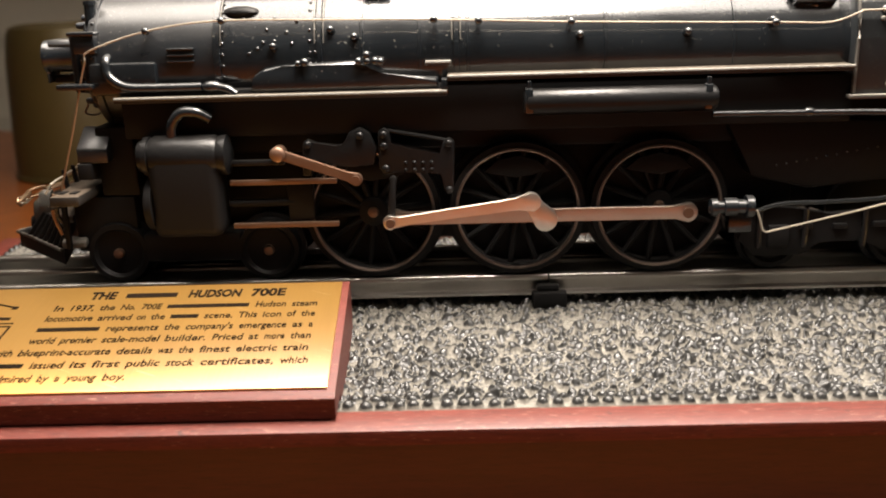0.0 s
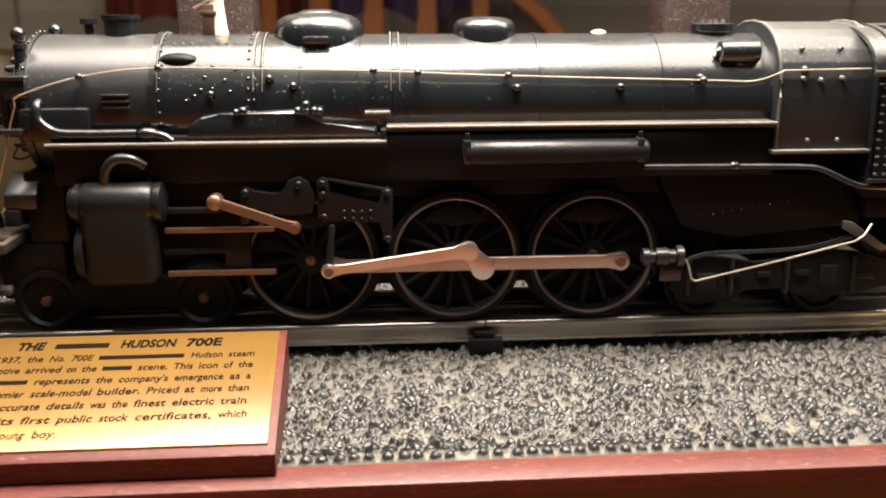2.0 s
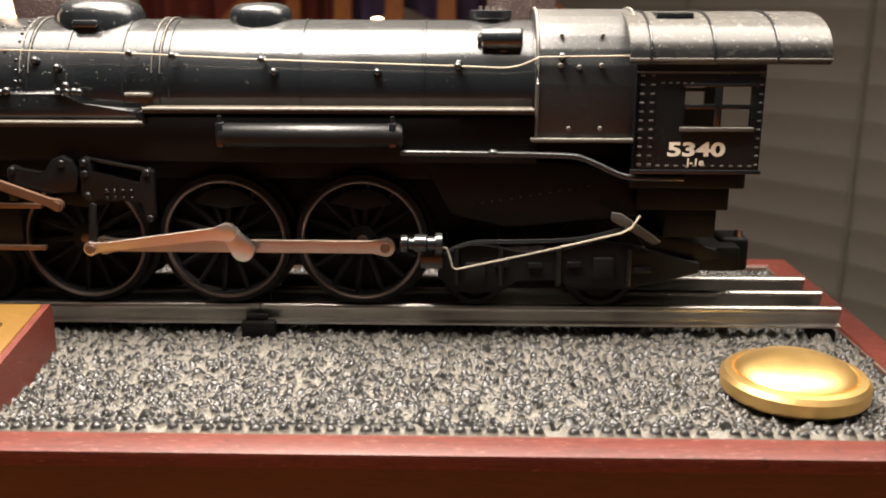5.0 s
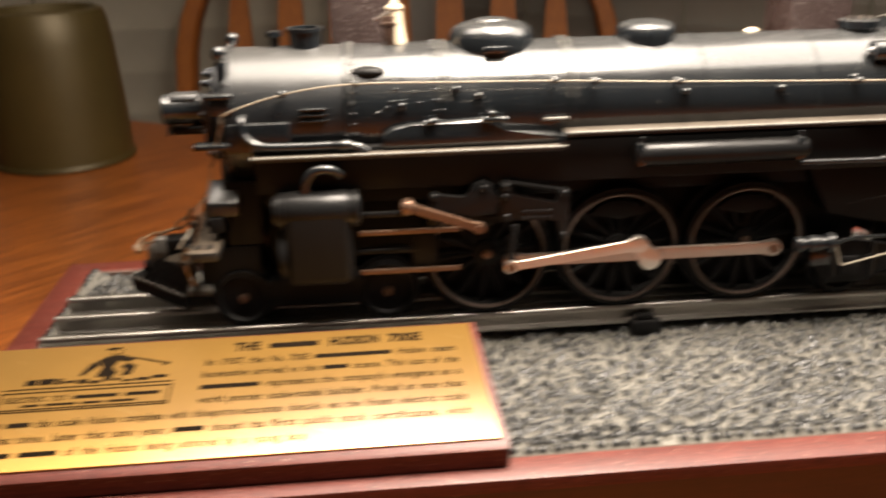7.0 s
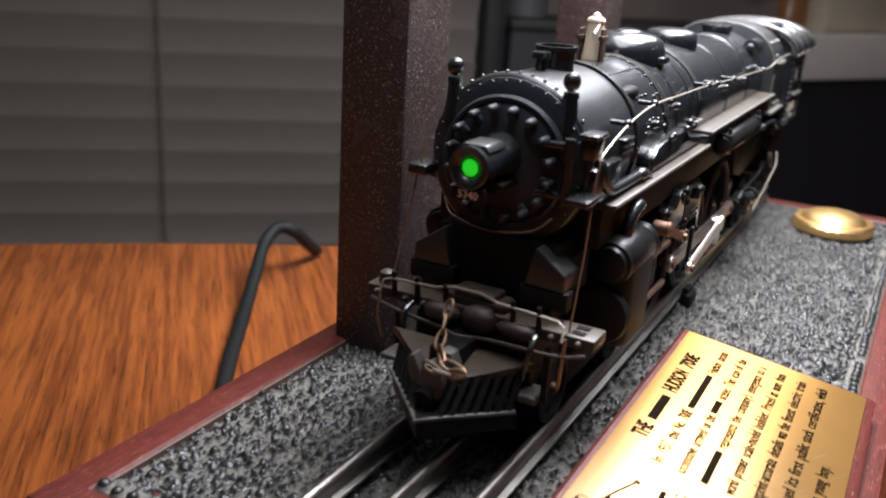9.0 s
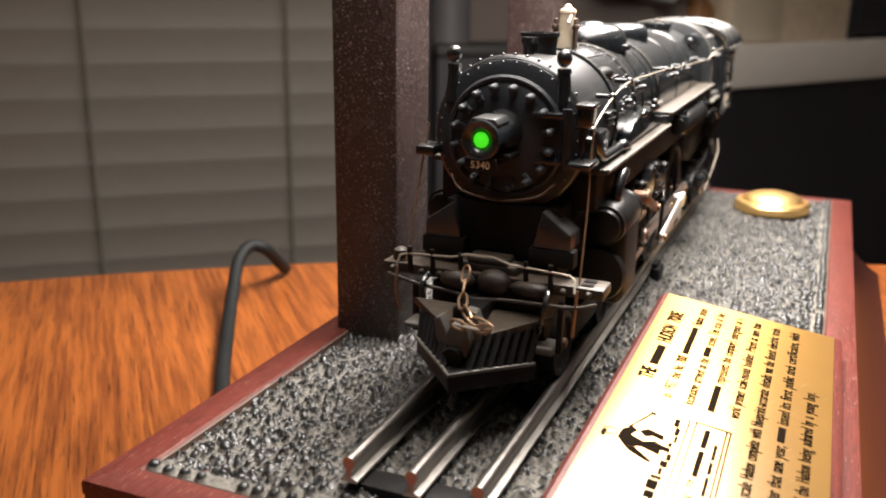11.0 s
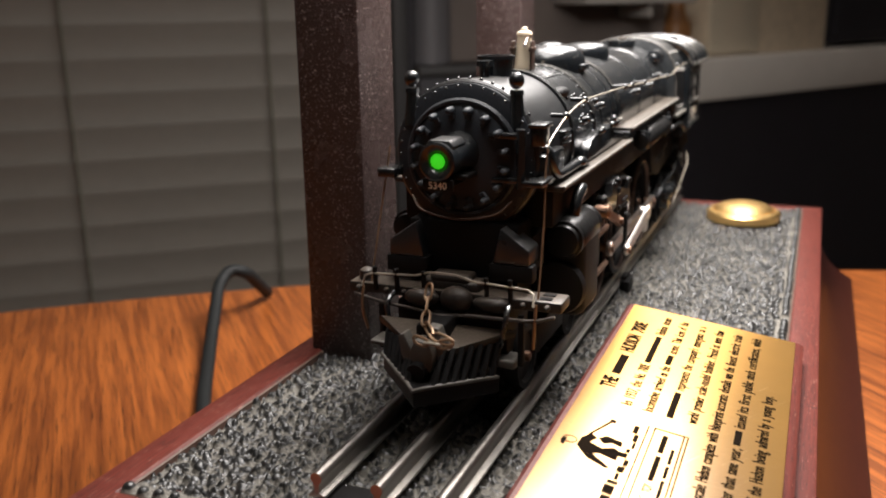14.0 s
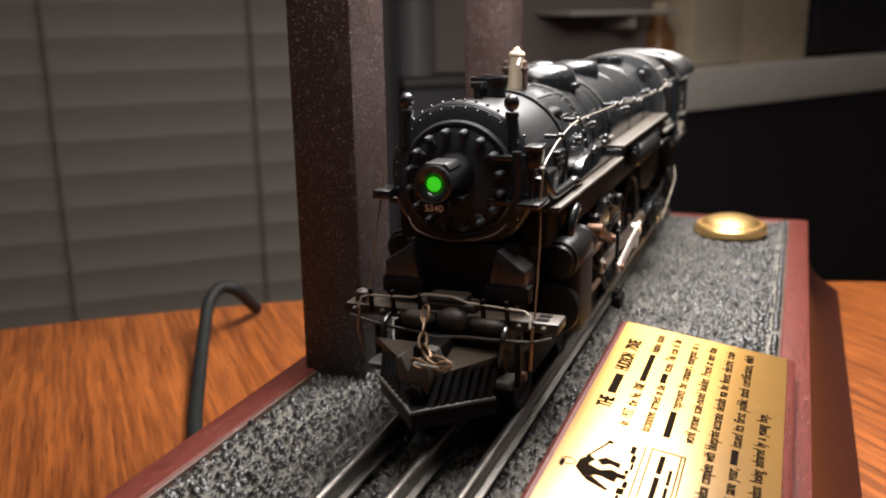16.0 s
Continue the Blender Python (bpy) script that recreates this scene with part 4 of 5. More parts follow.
bell = part("whistle_base", box(B(), -0.0772, -0.0690, -0.0045, 0.0045, 0.0868, 0.0888, 0.0006), BLACK_DULL, loco)
for y in (-0.0033, 0.0033):
    part("whistle_post", box(box(B(), -0.0758, -0.0722, y - 0.0004, y + 0.0004, 0.0880, 0.0985, 0.0003), -0.0764, -0.0716, y - 0.0007, y + 0.0007, 0.0952, 0.0966, 0.0003), BRACKET, bell, "rust brown bracket")
part("whistle", lathe(B(), [(0.0885, 0.0033), (0.0900, 0.0036), (0.0912, 0.0032), (0.0960, 0.0027), (0.1000, 0.0024), (0.1004, 0.0027), (0.1012, 0.0025), (0.1018, 0.0013), (0.1026, 0.0010), (0.1030, 0.0003)], (-0.0722, 0.0000, 0), "Z", 20), CREAM, bell, "cream plastic whistle")
part("whistle_lever", tube(B(), [(-0.0785, -0.0020, 0.0972), (-0.0735, -0.0016, 0.0996), (-0.0722, -0.0020, 0.0994)], 0.0006, 8), NICKEL, bell)
part("cream_lump", ball(B(), (0.048, 0.002, 0.0893), 0.0022, 1.1, 1, 0.45, 10), CREAM, loco, "cream glue spot")

# running boards
for side in (-1, 1):
    def yy(a, b):
        return sorted((side * a, side * b))
    y0, y1 = yy(0.0150, 0.0268)
    for x0, x1, z in ((-0.1190, -0.0205, 0.0598), (-0.0205, 0.0970, 0.0640)):
        board = part("running_board", box(B(), x0, x1, y0, y1, z - 0.0018, z, 0.0005), BOARD, loco, "dusty running board")
        # bright strip: the highlight of the rounded board edge, put into colour
        part("pale_edge", tube(B(), [(x0 + 0.0003, side * 0.0267, z - 0.0005), (x1, side * 0.0267, z - 0.0005)], 0.00055, 8), EDGE, board, "bright edge strip, highlight put into its colour")
    y0, y1 = yy(0.0120, 0.0235)
    part("side_sheet", box(B(), -0.1180, 0.0985, y0, y1, 0.0470, 0.0612, 0.0006), BLACK_DULL, loco)
    y0, y1 = yy(0.0140, 0.0262)
    part("board_riser", box(B(), -0.0222, -0.0200, y0, y1, 0.0585, 0.0628, 0.0003), BLACK, loco)

# near side plumbing
part("steam_pipe", tube(B(), curve_points([(-0.1212, -0.0200, 0.0712), (-0.1212, -0.0228, 0.0700), (-0.1205, -0.0238, 0.0660), (-0.1160, -0.0240, 0.0628), (-0.1080, -0.0240, 0.0622), (-0.0930, -0.0240, 0.0622)]), 0.0014, 12), BLACK, loco)
bm = ball(B(), (-0.0900, -0.0242, 0.0622), 0.0020, 1.6, 1, 0.9, 14)
part("pipe_elbow", tube(bm, curve_points([(-0.0890, -0.0242, 0.0622), (-0.0855, -0.0244, 0.0614), (-0.0830, -0.0244, 0.0598)]), 0.0013, 10), BLACK, loco)
part("side_box", box(B(), -0.1265, -0.1065, -0.0236, -0.0190, 0.0602, 0.0696, 0.0010), BLACK, loco)
prf = [(-0.0788, 0.0602), (-0.0778, 0.0645), (-0.0745, 0.0668), (-0.0690, 0.0676), (-0.0455, 0.0686), (-0.0450, 0.0664), (-0.0400, 0.0640), (-0.0230, 0.0632), (-0.0230, 0.0602)]
part("feedwater_casing", prism(B(), prf, -0.0242, -0.0185, "xz", 0.0009), BLACK, loco)
for x, z, r in ((-0.0438, 0.0684, 0.0012), (-0.0414, 0.0684, 0.0012), (-0.0462, 0.0684, 0.0012), (-0.0438, 0.0702, 0.0012), (-0.0398, 0.0682, 0.0012), (-0.0620, 0.0685, 0.0013), (-0.0640, 0.0682, 0.0010)):
    part("valve", ball(B(), (x, -0.0246, z), r, seg=10), BLACK, loco)
HR = [(-0.1268, -0.0242, 0.0705), (-0.1250, -0.0242, 0.0735), (-0.1079, -0.0244, 0.0786), (-0.0873, -0.0244, 0.0810), (-0.0560, -0.0243, 0.0805), (-0.0239, -0.0241, 0.0797),
      (0.0157, -0.0240, 0.0780), (0.0743, -0.0240, 0.0762), (0.0900, -0.0242, 0.0759), (0.0980, -0.0256, 0.0788), (0.1000, -0.0257, 0.0790), (0.1245, -0.0262, 0.0794)]
part("handrail", tube(B(), curve_points(HR, 5), 0.00027, 8), WIRE, loco, "thin brass wire handrail")
part("handrail", tube(B(), curve_points([(x, -y, z) for x, y, z in HR[2:]], 5), 0.00027, 8), WIRE, loco, "thin brass wire handrail")
for x, z in ((-0.1079, 0.0786), (-0.0855, 0.0810), (-0.0239, 0.0797), (-0.0110, 0.0790), (0.0157, 0.0780), (0.0743, 0.0762), (0.1050, 0.0791)):
    bm = cyl(B(), (x, -0.0195, z), (x, -0.0240, z), 0.0007, None, 8)
    part("stanchion", ball(bm, (x, -0.0240, z), 0.0012, seg=10), BLACK, loco)
part("front_wire", tube(B(), curve_points([(-0.1268, -0.0240, 0.0705), (-0.1290, -0.0242, 0.0640), (-0.1330, -0.0250, 0.0500), (-0.1390, -0.0255, 0.0320)]), 0.0003, 6), RUST, loco, "thin rusty wire")
part("front_wire", tube(B(), curve_points([(-0.1268, 0.0240, 0.0705), (-0.1290, 0.0242, 0.0640), (-0.1330, 0.0250, 0.0500), (-0.1390, 0.0255, 0.0320)]), 0.0003, 6), RUST, loco, "thin rusty wire")

for side in (-1, 1):
    tank = part("air_tank", lathe(B(), [(0.0006, 0.0006), (0.0008, 0.0030), (0.0020, 0.0039), (0.0555, 0.0039), (0.0567, 0.0030), (0.0569, 0.0006)], (0.0012, side * 0.0262, 0.0556), "X", 28), GLOSSY, loco)
    for x in (0.0033, 0.0550):
        y0, y1 = sorted((side * 0.0240, side * 0.0296))
        bm = box(B(), x - 0.0011, x + 0.0011, y0, y1, 0.0525, 0.0598, 0.0004)
        part("tank_strap", cyl(bm, (x, side * 0.0285, 0.0595), (x, side * 0.0285, 0.0618), 0.0007, None, 8), BLACK, tank)

# firebox and cab
def arch(y_half, z_low, r, top, n=14):
    """A cross-section: upright sides and a rounded crown."""
    pts = [(-y_half, z_low)]
    zs = top - r
    for k in range(n + 1):
        a = math.pi - k * math.pi / n
        pts.append((y_half * math.copysign(abs(math.cos(a)) ** 0.80, math.cos(a)), zs + r * math.sin(a) ** 0.9))
    return pts + [(y_half, z_low)]


part("firebox", prism(B(), arch(0.0248, 0.0548, 0.0215, 0.0925), 0.0975, 0.1285, "yz", 0.0005), FIREBOX, loco, "black firebox casing with worn edges")
for x in (0.0979, 0.1272):
    part("pale_edge", tube(B(), [(x, y * 1.004, z) for y, z in arch(0.0248, 0.0550, 0.0216, 0.0927)], 0.00055, 6), EDGE, loco)
part("firebox_ledge", box(B(), 0.0962, 0.1288, -0.0270, 0.0270, 0.0540, 0.0552, 0.0003), EDGE, loco, "worn firebox ledge")
bm = B()
for x, z in ((0.1075, 0.0580), (0.1168, 0.0580), (0.1045, 0.0765), (0.1165, 0.0765), (0.1100, 0.0760), (0.1050, 0.0850), (0.1170, 0.0850)):
    y = -0.0250 if z < 0.08 else -0.0205
    cyl(bm, (x, y + 0.001, z), (x, y - 0.0014, z), 0.0008, 0.0006, 8)
tagged(part("firebox_studs", bm, EDGE, loco), kind="stuff")
part("lower_firebox", prism(B(), [(0.0620, 0.0500), (0.1300, 0.0450), (0.1300, 0.0300), (0.0900, 0.0260), (0.0720, 0.0300)], -0.0195, 0.0195, "xz", 0.001), BLACK_DULL, loco)
bm = B()
for k in range(13):
    ball(bm, (0.0790 + 0.0030 * k, -0.0196, 0.0335 + 0.0005 * k), 0.00045, seg=8)
tagged(part("lower_rivets", bm, BLACK, loco), kind="stuff")

def holed_plate(xs, zs, y0, y1):
    """One upright plate with a window through its middle."""
    bm = B()
    v = [[[bm.verts.new((x, y, z)) for z in zs] for x in xs] for y in (y0, y1)]
    for i in range(3):
        for k in range(3):
            if (i, k) != (1, 1):
                for s in v:
                    bm.faces.new((s[i][k], s[i + 1][k], s[i + 1][k + 1], s[i][k + 1]))
    outer = [(0, 0), (1, 0), (2, 0), (3, 0), (3, 1), (3, 2), (3, 3), (2, 3), (1, 3), (0, 3), (0, 2), (0, 1)]
    for loop in (outer, [(1, 1), (2, 1), (2, 2), (1, 2)]):
        for (a, b), (c, d) in zip(loop, loop[1:] + loop[:1]):
            bm.faces.new((v[0][a][b], v[0][c][d], v[1][c][d], v[1][a][b]))
    return bm


cab = part("cab_front", prism(B(), arch(0.0280, 0.0457, 0.0150, 0.0905), 0.1265, 0.1278, "yz"), BLACK, loco)
CX0, CX1, CZ0, CZ1 = 0.1265, 0.1637, 0.0457, 0.0782
WX0, WX1, WZ0, WZ1 = 0.1408, 0.1600, 0.0592, 0.0708
for side in (-1, 1):
    y0, y1 = sorted((side * 0.0268, side * 0.0280))
    wall = part("cab_side", holed_plate((CX0, WX0, WX1, CX1), (CZ0, WZ0, WZ1, CZ1), y0, y1), BLACK, loco)
    o0, o1 = sorted((side * 0.0278, side * 0.0288))
    xm, zm = (WX0 + WX1) / 2, (WZ0 + WZ1) / 2
    part("window_post", box(B(), xm - 0.0011, xm + 0.0011, o0, o1, WZ0, WZ1, 0.0002), BLACK, wall)
    part("window_bar", box(B(), WX0, WX1, o0, o1, zm - 0.0007, zm + 0.0007, 0.0002), BLACK, wall)
    part("window_sill", box(B(), WX0 - 0.0012, WX1 + 0.0012, *sorted((side * 0.0278, side * 0.0294)), WZ0 - 0.0014, WZ0 - 0.0002, 0.0002), EDGE if side < 0 else BLACK, wall)
    part("window_frame", box(B(), WX0 - 0.0010, WX1 + 0.0010, o0, o1, WZ1, WZ1 + 0.0009, 0.0002), BLACK, wall)
    part("cab_beading", box(B(), CX0, CX1, o0, o1, 0.0746, 0.0752, 0.0002), EDGE if side < 0 else BLACK, wall)
    part("cab_bottom_rail", box(B(), CX0 - 0.0006, CX1 + 0.0006, o0, o1, CZ0 - 0.0006, CZ0 + 0.0006, 0.0002), BLACK, wall)
    bm = B()
    for k in range(11):
        for x in (CX0 + 0.0012, CX0 + 0.0042):
            box(bm, x, x + 0.0011, o0 * 0.995 if side < 0 else o0, o1 if side < 0 else o1 * 0.99, CZ0 + 0.002 + 0.0026 * k, CZ0 + 0.0024 + 0.0026 * k)
    for k in range(13):
        x = CX0 + 0.0015 + 0.0027 * k
        box(bm, x, x + 0.0010, o0 * 0.995 if side < 0 else o0, o1 if side < 0 else o1 * 0.99, CZ0 + 0.0016, CZ0 + 0.0020)
    for k in range(5):
        x = CX0 + 0.0072 + 0.0021 * k
        box(bm, x, x + 0.0009, o0 * 0.995 if side < 0 else o0, o1 if side < 0 else o1 * 0.99, 0.0716, 0.0720)
    for k in range(11):
        box(bm, CX1 - 0.0016, CX1 - 0.0006, o0 * 0.995 if side < 0 else o0, o1 if side < 0 else o1 * 0.99, CZ0 + 0.002 + 0.0026 * k, CZ0 + 0.0024 + 0.0026 * k)
    tagged(part("cab_rivets", bm, EDGE, wall), kind="stuff")
    rz = 0 if side < 0 else 180
    text_mesh("cab_number", "5340", 0.0056, IVORY, wall, pose(0.1450, side * 0.0281, 0.0505, 90, 0, rz), "CENTER", width=1.52, bold=0.00020, label="ivory cab number")
    text_mesh("cab_class", "J-1e", 0.0030, IVORY, wall, pose(0.1450, side * 0.0281, 0.0476, 90, 0, rz), "CENTER", width=1.1, bold=0.00006)
roof_top = arch(0.0298, 0.0778, 0.0135, 0.0918, 20)[1:-1]
roof_low = [(y * 0.965, z - 0.0011) for y, z in roof_top]
roof = part("cab_roof", prism(B(), roof_top + roof_low[::-1], 0.1240, 0.1815, "yz"), ROOF, loco, "black curved cab roof with dusty top")
part("roof_gutter", box(B(), 0.1240, 0.1815, -0.0302, -0.0292, 0.0780, 0.0790, 0.0002), EDGE, roof)
part("roof_gutter", box(B(), 0.1240, 0.1815, 0.0292, 0.0302, 0.0780, 0.0790, 0.0002), EDGE, roof)
for x in (0.1300, 0.1480, 0.1660):
    part("roof_rib", tube(B(), [(x, y * 1.002, z + 0.0001) for y, z in roof_top], 0.0005, 6), BLACK, roof)
part("roof_hatch", box(B(), 0.1330, 0.1440, -0.0185, -0.0075, 0.0890, 0.0916, 0.0006), BLACK, roof)
part("backhead", box(B(), 0.1285, 0.1390, -0.0200, 0.0200, 0.0470, 0.0800, 0.002), BLACK_DULL, loco)
part("cab_floor", box(B(), 0.1265, 0.1610, -0.0255, 0.0255, 0.0400, 0.0457, 0.0006), BLACK_DULL, loco)
part("cab_underframe", box(B(), 0.1290, 0.1570, -0.0240, 0.0240, 0.0330, 0.0400, 0.0006), BLACK_DULL, loco)
part("tail_step", box(B(), 0.1380, 0.1540, -0.0225, 0.0225, 0.0240, 0.0330, 0.0006), BLACK_DULL, loco)

# underframe
part("main_frame", box(B(), -0.1180, 0.0880, -0.0095, 0.0095, 0.0100, 0.0500, 0.001), BLACK_DULL, loco)
part("belly", box(B(), -0.1250, 0.1300, -0.0140, 0.0140, 0.0400, 0.0560, 0.001), BLACK_DULL, loco)


# driving wheels
def driver_parts(x, side):
    def f(a):
        return side * a
    w = part("driving_wheel", lathe(B(), [(f(0.0120), 0.0205), (f(0.0120), 0.0228), (f(0.0135), 0.0228), (f(0.0140), 0.0212), (f(0.0190), 0.0210), (f(0.0192), 0.0194), (f(0.0175), 0.0182), (f(0.0130), 0.0182)],
             (x, 0, 0.0214), "Y", 56), BLACK_DULL, loco, "black driving wheel with bright tyre ring")
    part("tyre", lathe(B(), [(f(0.0186), 0.0194), (f(0.0198), 0.0193), (f(0.0200), 0.0189), (f(0.0198), 0.0185), (f(0.0186), 0.0184)], (x, 0, 0.0214), "Y", 64, loop=True), TYRE, w, "bright worn tyre ring")
    bm = B()
    for k in range(14):
        a = k * math.tau / 14 + 0.1
        d = Vector((math.cos(a), 0, math.sin(a)))
        p = Vector((x, f(0.0160), 0.0214))
        cyl(bm, p + d * 0.003, p + d * 0.0186, 0.0011, 0.0009, 8)
    part("spokes", bm, BLACK_DULL, w)
    part("counterweight", prism(B(), [(x - 0.0105, 0.0330), (x - 0.0060, 0.0367), (x, 0.0380), (x + 0.0060, 0.0367), (x + 0.0105, 0.0330), (x, 0.0310)], *sorted((f(0.0150), f(0.0176))), "xz", 0.0003), BLACK_DULL, w)
    part("hub", lathe(B(), [(f(0.0130), 0.0048), (f(0.0182), 0.0046), (f(0.0186), 0.0040)], (x, 0, 0.0214), "Y", 28), BLACK_DULL, w)
    part("axle_cap", lathe(B(), [(f(0.0184), 0.0018), (f(0.0194), 0.0016), (f(0.0197), 0.0010)], (x, 0, 0.0214), "Y", 18), COPPERY, w, "coppery axle cap")


PIN = (0.0078, -0.0010)
for x in (-0.0447, 0.0003, 0.0441):
    for side in (-1, 1):
        driver_parts(x, side)


def rod(x0, z0, x1, z1, w0, w1, y0, y1, e0=1.6, e1=1.6, bevel=0.0003):
    """A flat rod with rounded eyes at both ends."""
    bm = B()
    d = Vector((x1 - x0, z1 - z0))
    L, a0 = d.length, math.atan2(z1 - z0, x1 - x0)
    pts = []
    for k in range(13):
        a = a0 + math.pi / 2 + math.pi * k / 12
        pts.append((x0 + w0 * e0 * math.cos(a), z0 + w0 * e0 * math.sin(a)))
    n, u = Vector((math.sin(a0), -math.cos(a0))), d / L
    pts.append(tuple(Vector((x0, z0)) + u * w0 * (e0 + 0.6) + n * w0))
    pts.append(tuple(Vector((x1, z1)) - u * w1 * (e1 + 0.6) + n * w1))
    for k in range(13):
        a = a0 - math.pi / 2 + math.pi * k / 12
        pts.append((x1 + w1 * e1 * math.cos(a), z1 + w1 * e1 * math.sin(a)))
    pts.append(tuple(Vector((x1, z1)) - u * w1 * (e1 + 0.6) - n * w1))
    pts.append(tuple(Vector((x0, z0)) + u * w0 * (e0 + 0.6) - n * w0))
    return prism(bm, pts, min(y0, y1), max(y0, y1), "xz", bevel)


for side in (-1, 1):
    y = side
    part("side_rod", rod(-0.0447 + PIN[0], 0.0214 + PIN[1], 0.0441 + PIN[0], 0.0214 + PIN[1], 0.0016, 0.0016, y * 0.0222, y * 0.0242, 1.9, 1.9), NICKEL, loco, "dull nickel side rod")
    part("eccentric_rod", rod(-0.0385, 0.0210, 0.0036, 0.0264, 0.0010, 0.0015, y * 0.0292, y * 0.0308, 2.3, 2.0), BRIGHT, loco, "bright eccentric rod")
    part("eccentric_crank", rod(0.0036, 0.0262, 0.0003 + PIN[0], 0.0214 + PIN[1], 0.0020, 0.0026, y * 0.0266, y * 0.0290, 1.3, 1.4), BRIGHT, loco, "pale crank arm")
    part("crank_pin", cyl(B(), (-0.0385, y * 0.0288, 0.0210), (-0.0385, y * 0.0318, 0.0210), 0.0014, None, 14), COPPERY, loco)
    for x in (-0.0447, 0.0441):
        part("crank_pin", cyl(B(), (x + PIN[0], y * 0.0200, 0.0214 + PIN[1]), (x + PIN[0], y * 0.0250, 0.0214 + PIN[1]), 0.0016, None, 14), COPPERY, loco)
    part("combination_lever", rod(-0.0712, 0.0424, -0.0484, 0.0342, 0.0011, 0.0010, y * 0.0275, y * 0.0292, 1.5, 2.0), COPPERY, loco, "coppery valve rod")
    part("valve_pin", ball(cyl(B(), (-0.0712, y * 0.0250, 0.0424), (-0.0712, y * 0.0295, 0.0424), 0.0022, None, 16), (-0.0712, y * 0.0295, 0.0424), 0.0024, 1, 0.5, 1, 14), COPPERY, loco)
    part("valve_pin", cyl(B(), (-0.0484, y * 0.0268, 0.0342), (-0.0484, y * 0.0302, 0.0342), 0.0013, None, 14), COPPERY, loco)
    for z in (0.0334, 0.0200):
        part("guide_bar", box(B(), -0.0870, -0.0545, *sorted((y * 0.0250, y * 0.0266)), z - 0.0008, z + 0.0008, 0.0003), COPPERY, loco, "coppery guide bar")
    part("crosshead", box(B(), -0.0700, -0.0620, *sorted((y * 0.0225, y * 0.0250)), 0.0208, 0.0326, 0.0006), BLACK_DULL, loco)
    part("piston_rod", cyl(B(), (-0.0880, y * 0.0240, 0.0266), (-0.0680, y * 0.0240, 0.0266), 0.0012, None, 12), BLACK_DULL, loco)
    part("valve_spindle", box(B(), -0.0880, -0.0700, *sorted((y * 0.0240, y * 0.0262)), 0.0385, 0.0402, 0.0004), GLOSSY, loco)
    # black valve gear castings
    p0, p1 = sorted((y * 0.0235, y * 0.0265))
    part("gear_bracket", prism(B(), [(-0.0640, 0.0450), (-0.0625, 0.0462), (-0.0605, 0.0446), (-0.0540, 0.0436), (-0.0520, 0.0440), (-0.0500, 0.0478), (-0.0468, 0.0492), (-0.0440, 0.0476), (-0.0420, 0.0428), (-0.0430, 0.0380), (-0.0520, 0.0372), (-0.0610, 0.0405), (-0.0618, 0.0350), (-0.0645, 0.0352)], p0, p1, "xz", 0.0004), GLOSSY, loco)
    part("gear_bracket", prism(B(), [(-0.0415, 0.0476), (-0.0398, 0.0490), (-0.0380, 0.0478), (-0.0378, 0.0440), (-0.0230, 0.0404), (-0.0222, 0.0444), (-0.0205, 0.0456), (-0.0188, 0.0444), (-0.0192, 0.0300), (-0.0206, 0.0284), (-0.0222, 0.0296), (-0.0226, 0.0352), (-0.0360, 0.0360), (-0.0372, 0.0352), (-0.0400, 0.0350), (-0.0415, 0.0370)], p0, p1, "xz", 0.0004), GLOSSY, loco)
    part("gear_tie", tube(B(), [(-0.0395, y * 0.0250, 0.0482), (-0.0205, y * 0.0250, 0.0446)], 0.0006, 8), GLOSSY, loco)
    bm = B()
    for x, z in ((-0.0468, 0.0468), (-0.0398, 0.0470), (-0.0398, 0.0436), (-0.0205, 0.0440), (-0.0206, 0.0298), (-0.0395, 0.0368), (-0.0625, 0.0445)):
        ball(bm, (x, y * 0.0268, z), 0.0012, 1, 0.6, 1, 10)
    for k in range(8):
        ball(bm, (-0.0335 + 0.0026 * (k % 4), y * 0.0268, 0.0385 - 0.0022 * (k // 4)), 0.0006, seg=8)
    tagged(part("gear_bolts", bm, GLOSSY, loco), kind="stuff")
    part("link_arm", rod(-0.0385, 0.0210, -0.0372, 0.0340, 0.0009, 0.0009, y * 0.0284, y * 0.0296, 1.6, 1.2), BLACK_DULL, loco)
    # cylinder
    c0, c1 = sorted((y * 0.0180, y * 0.0312))
    body = part("cylinder", box(B(), -0.1105, -0.0890, c0, c1, 0.0175, 0.0455, 0.0032, 4), BLACK_DULL, loco, "black steam cylinder casting")
    part("valve_chest", lathe(B(), [(-0.1138, 0.0030), (-0.1134, 0.0046), (-0.1120, 0.0050), (-0.1118, 0.0058), (-0.1102, 0.0060), (-0.1100, 0.0054), (-0.1085, 0.0062), (-0.0905, 0.0062), (-0.0895, 0.0056), (-0.0885, 0.0060), (-0.0868, 0.0060), (-0.0864, 0.0046), (-0.0858, 0.0030)],
         (0, y * 0.0252, 0.0420), "X", 32), GLOSSY, body)
    part("cylinder_head", lathe(B(), [(-0.1130, 0.0040), (-0.1124, 0.0080), (-0.1105, 0.0086), (-0.1100, 0.0086)], (0, y * 0.0235, 0.0270), "X", 32), BLACK_DULL, body)
    part("exhaust_bend", tube(B(), curve_points([(-0.1030, y * 0.0258, 0.0460), (-0.1026, y * 0.0262, 0.0510), (-0.0995, y * 0.0266, 0.0548), (-0.0950, y * 0.0264, 0.0550), (-0.0915, y * 0.0250, 0.0528)]), 0.0017, 12), BLACK, body)

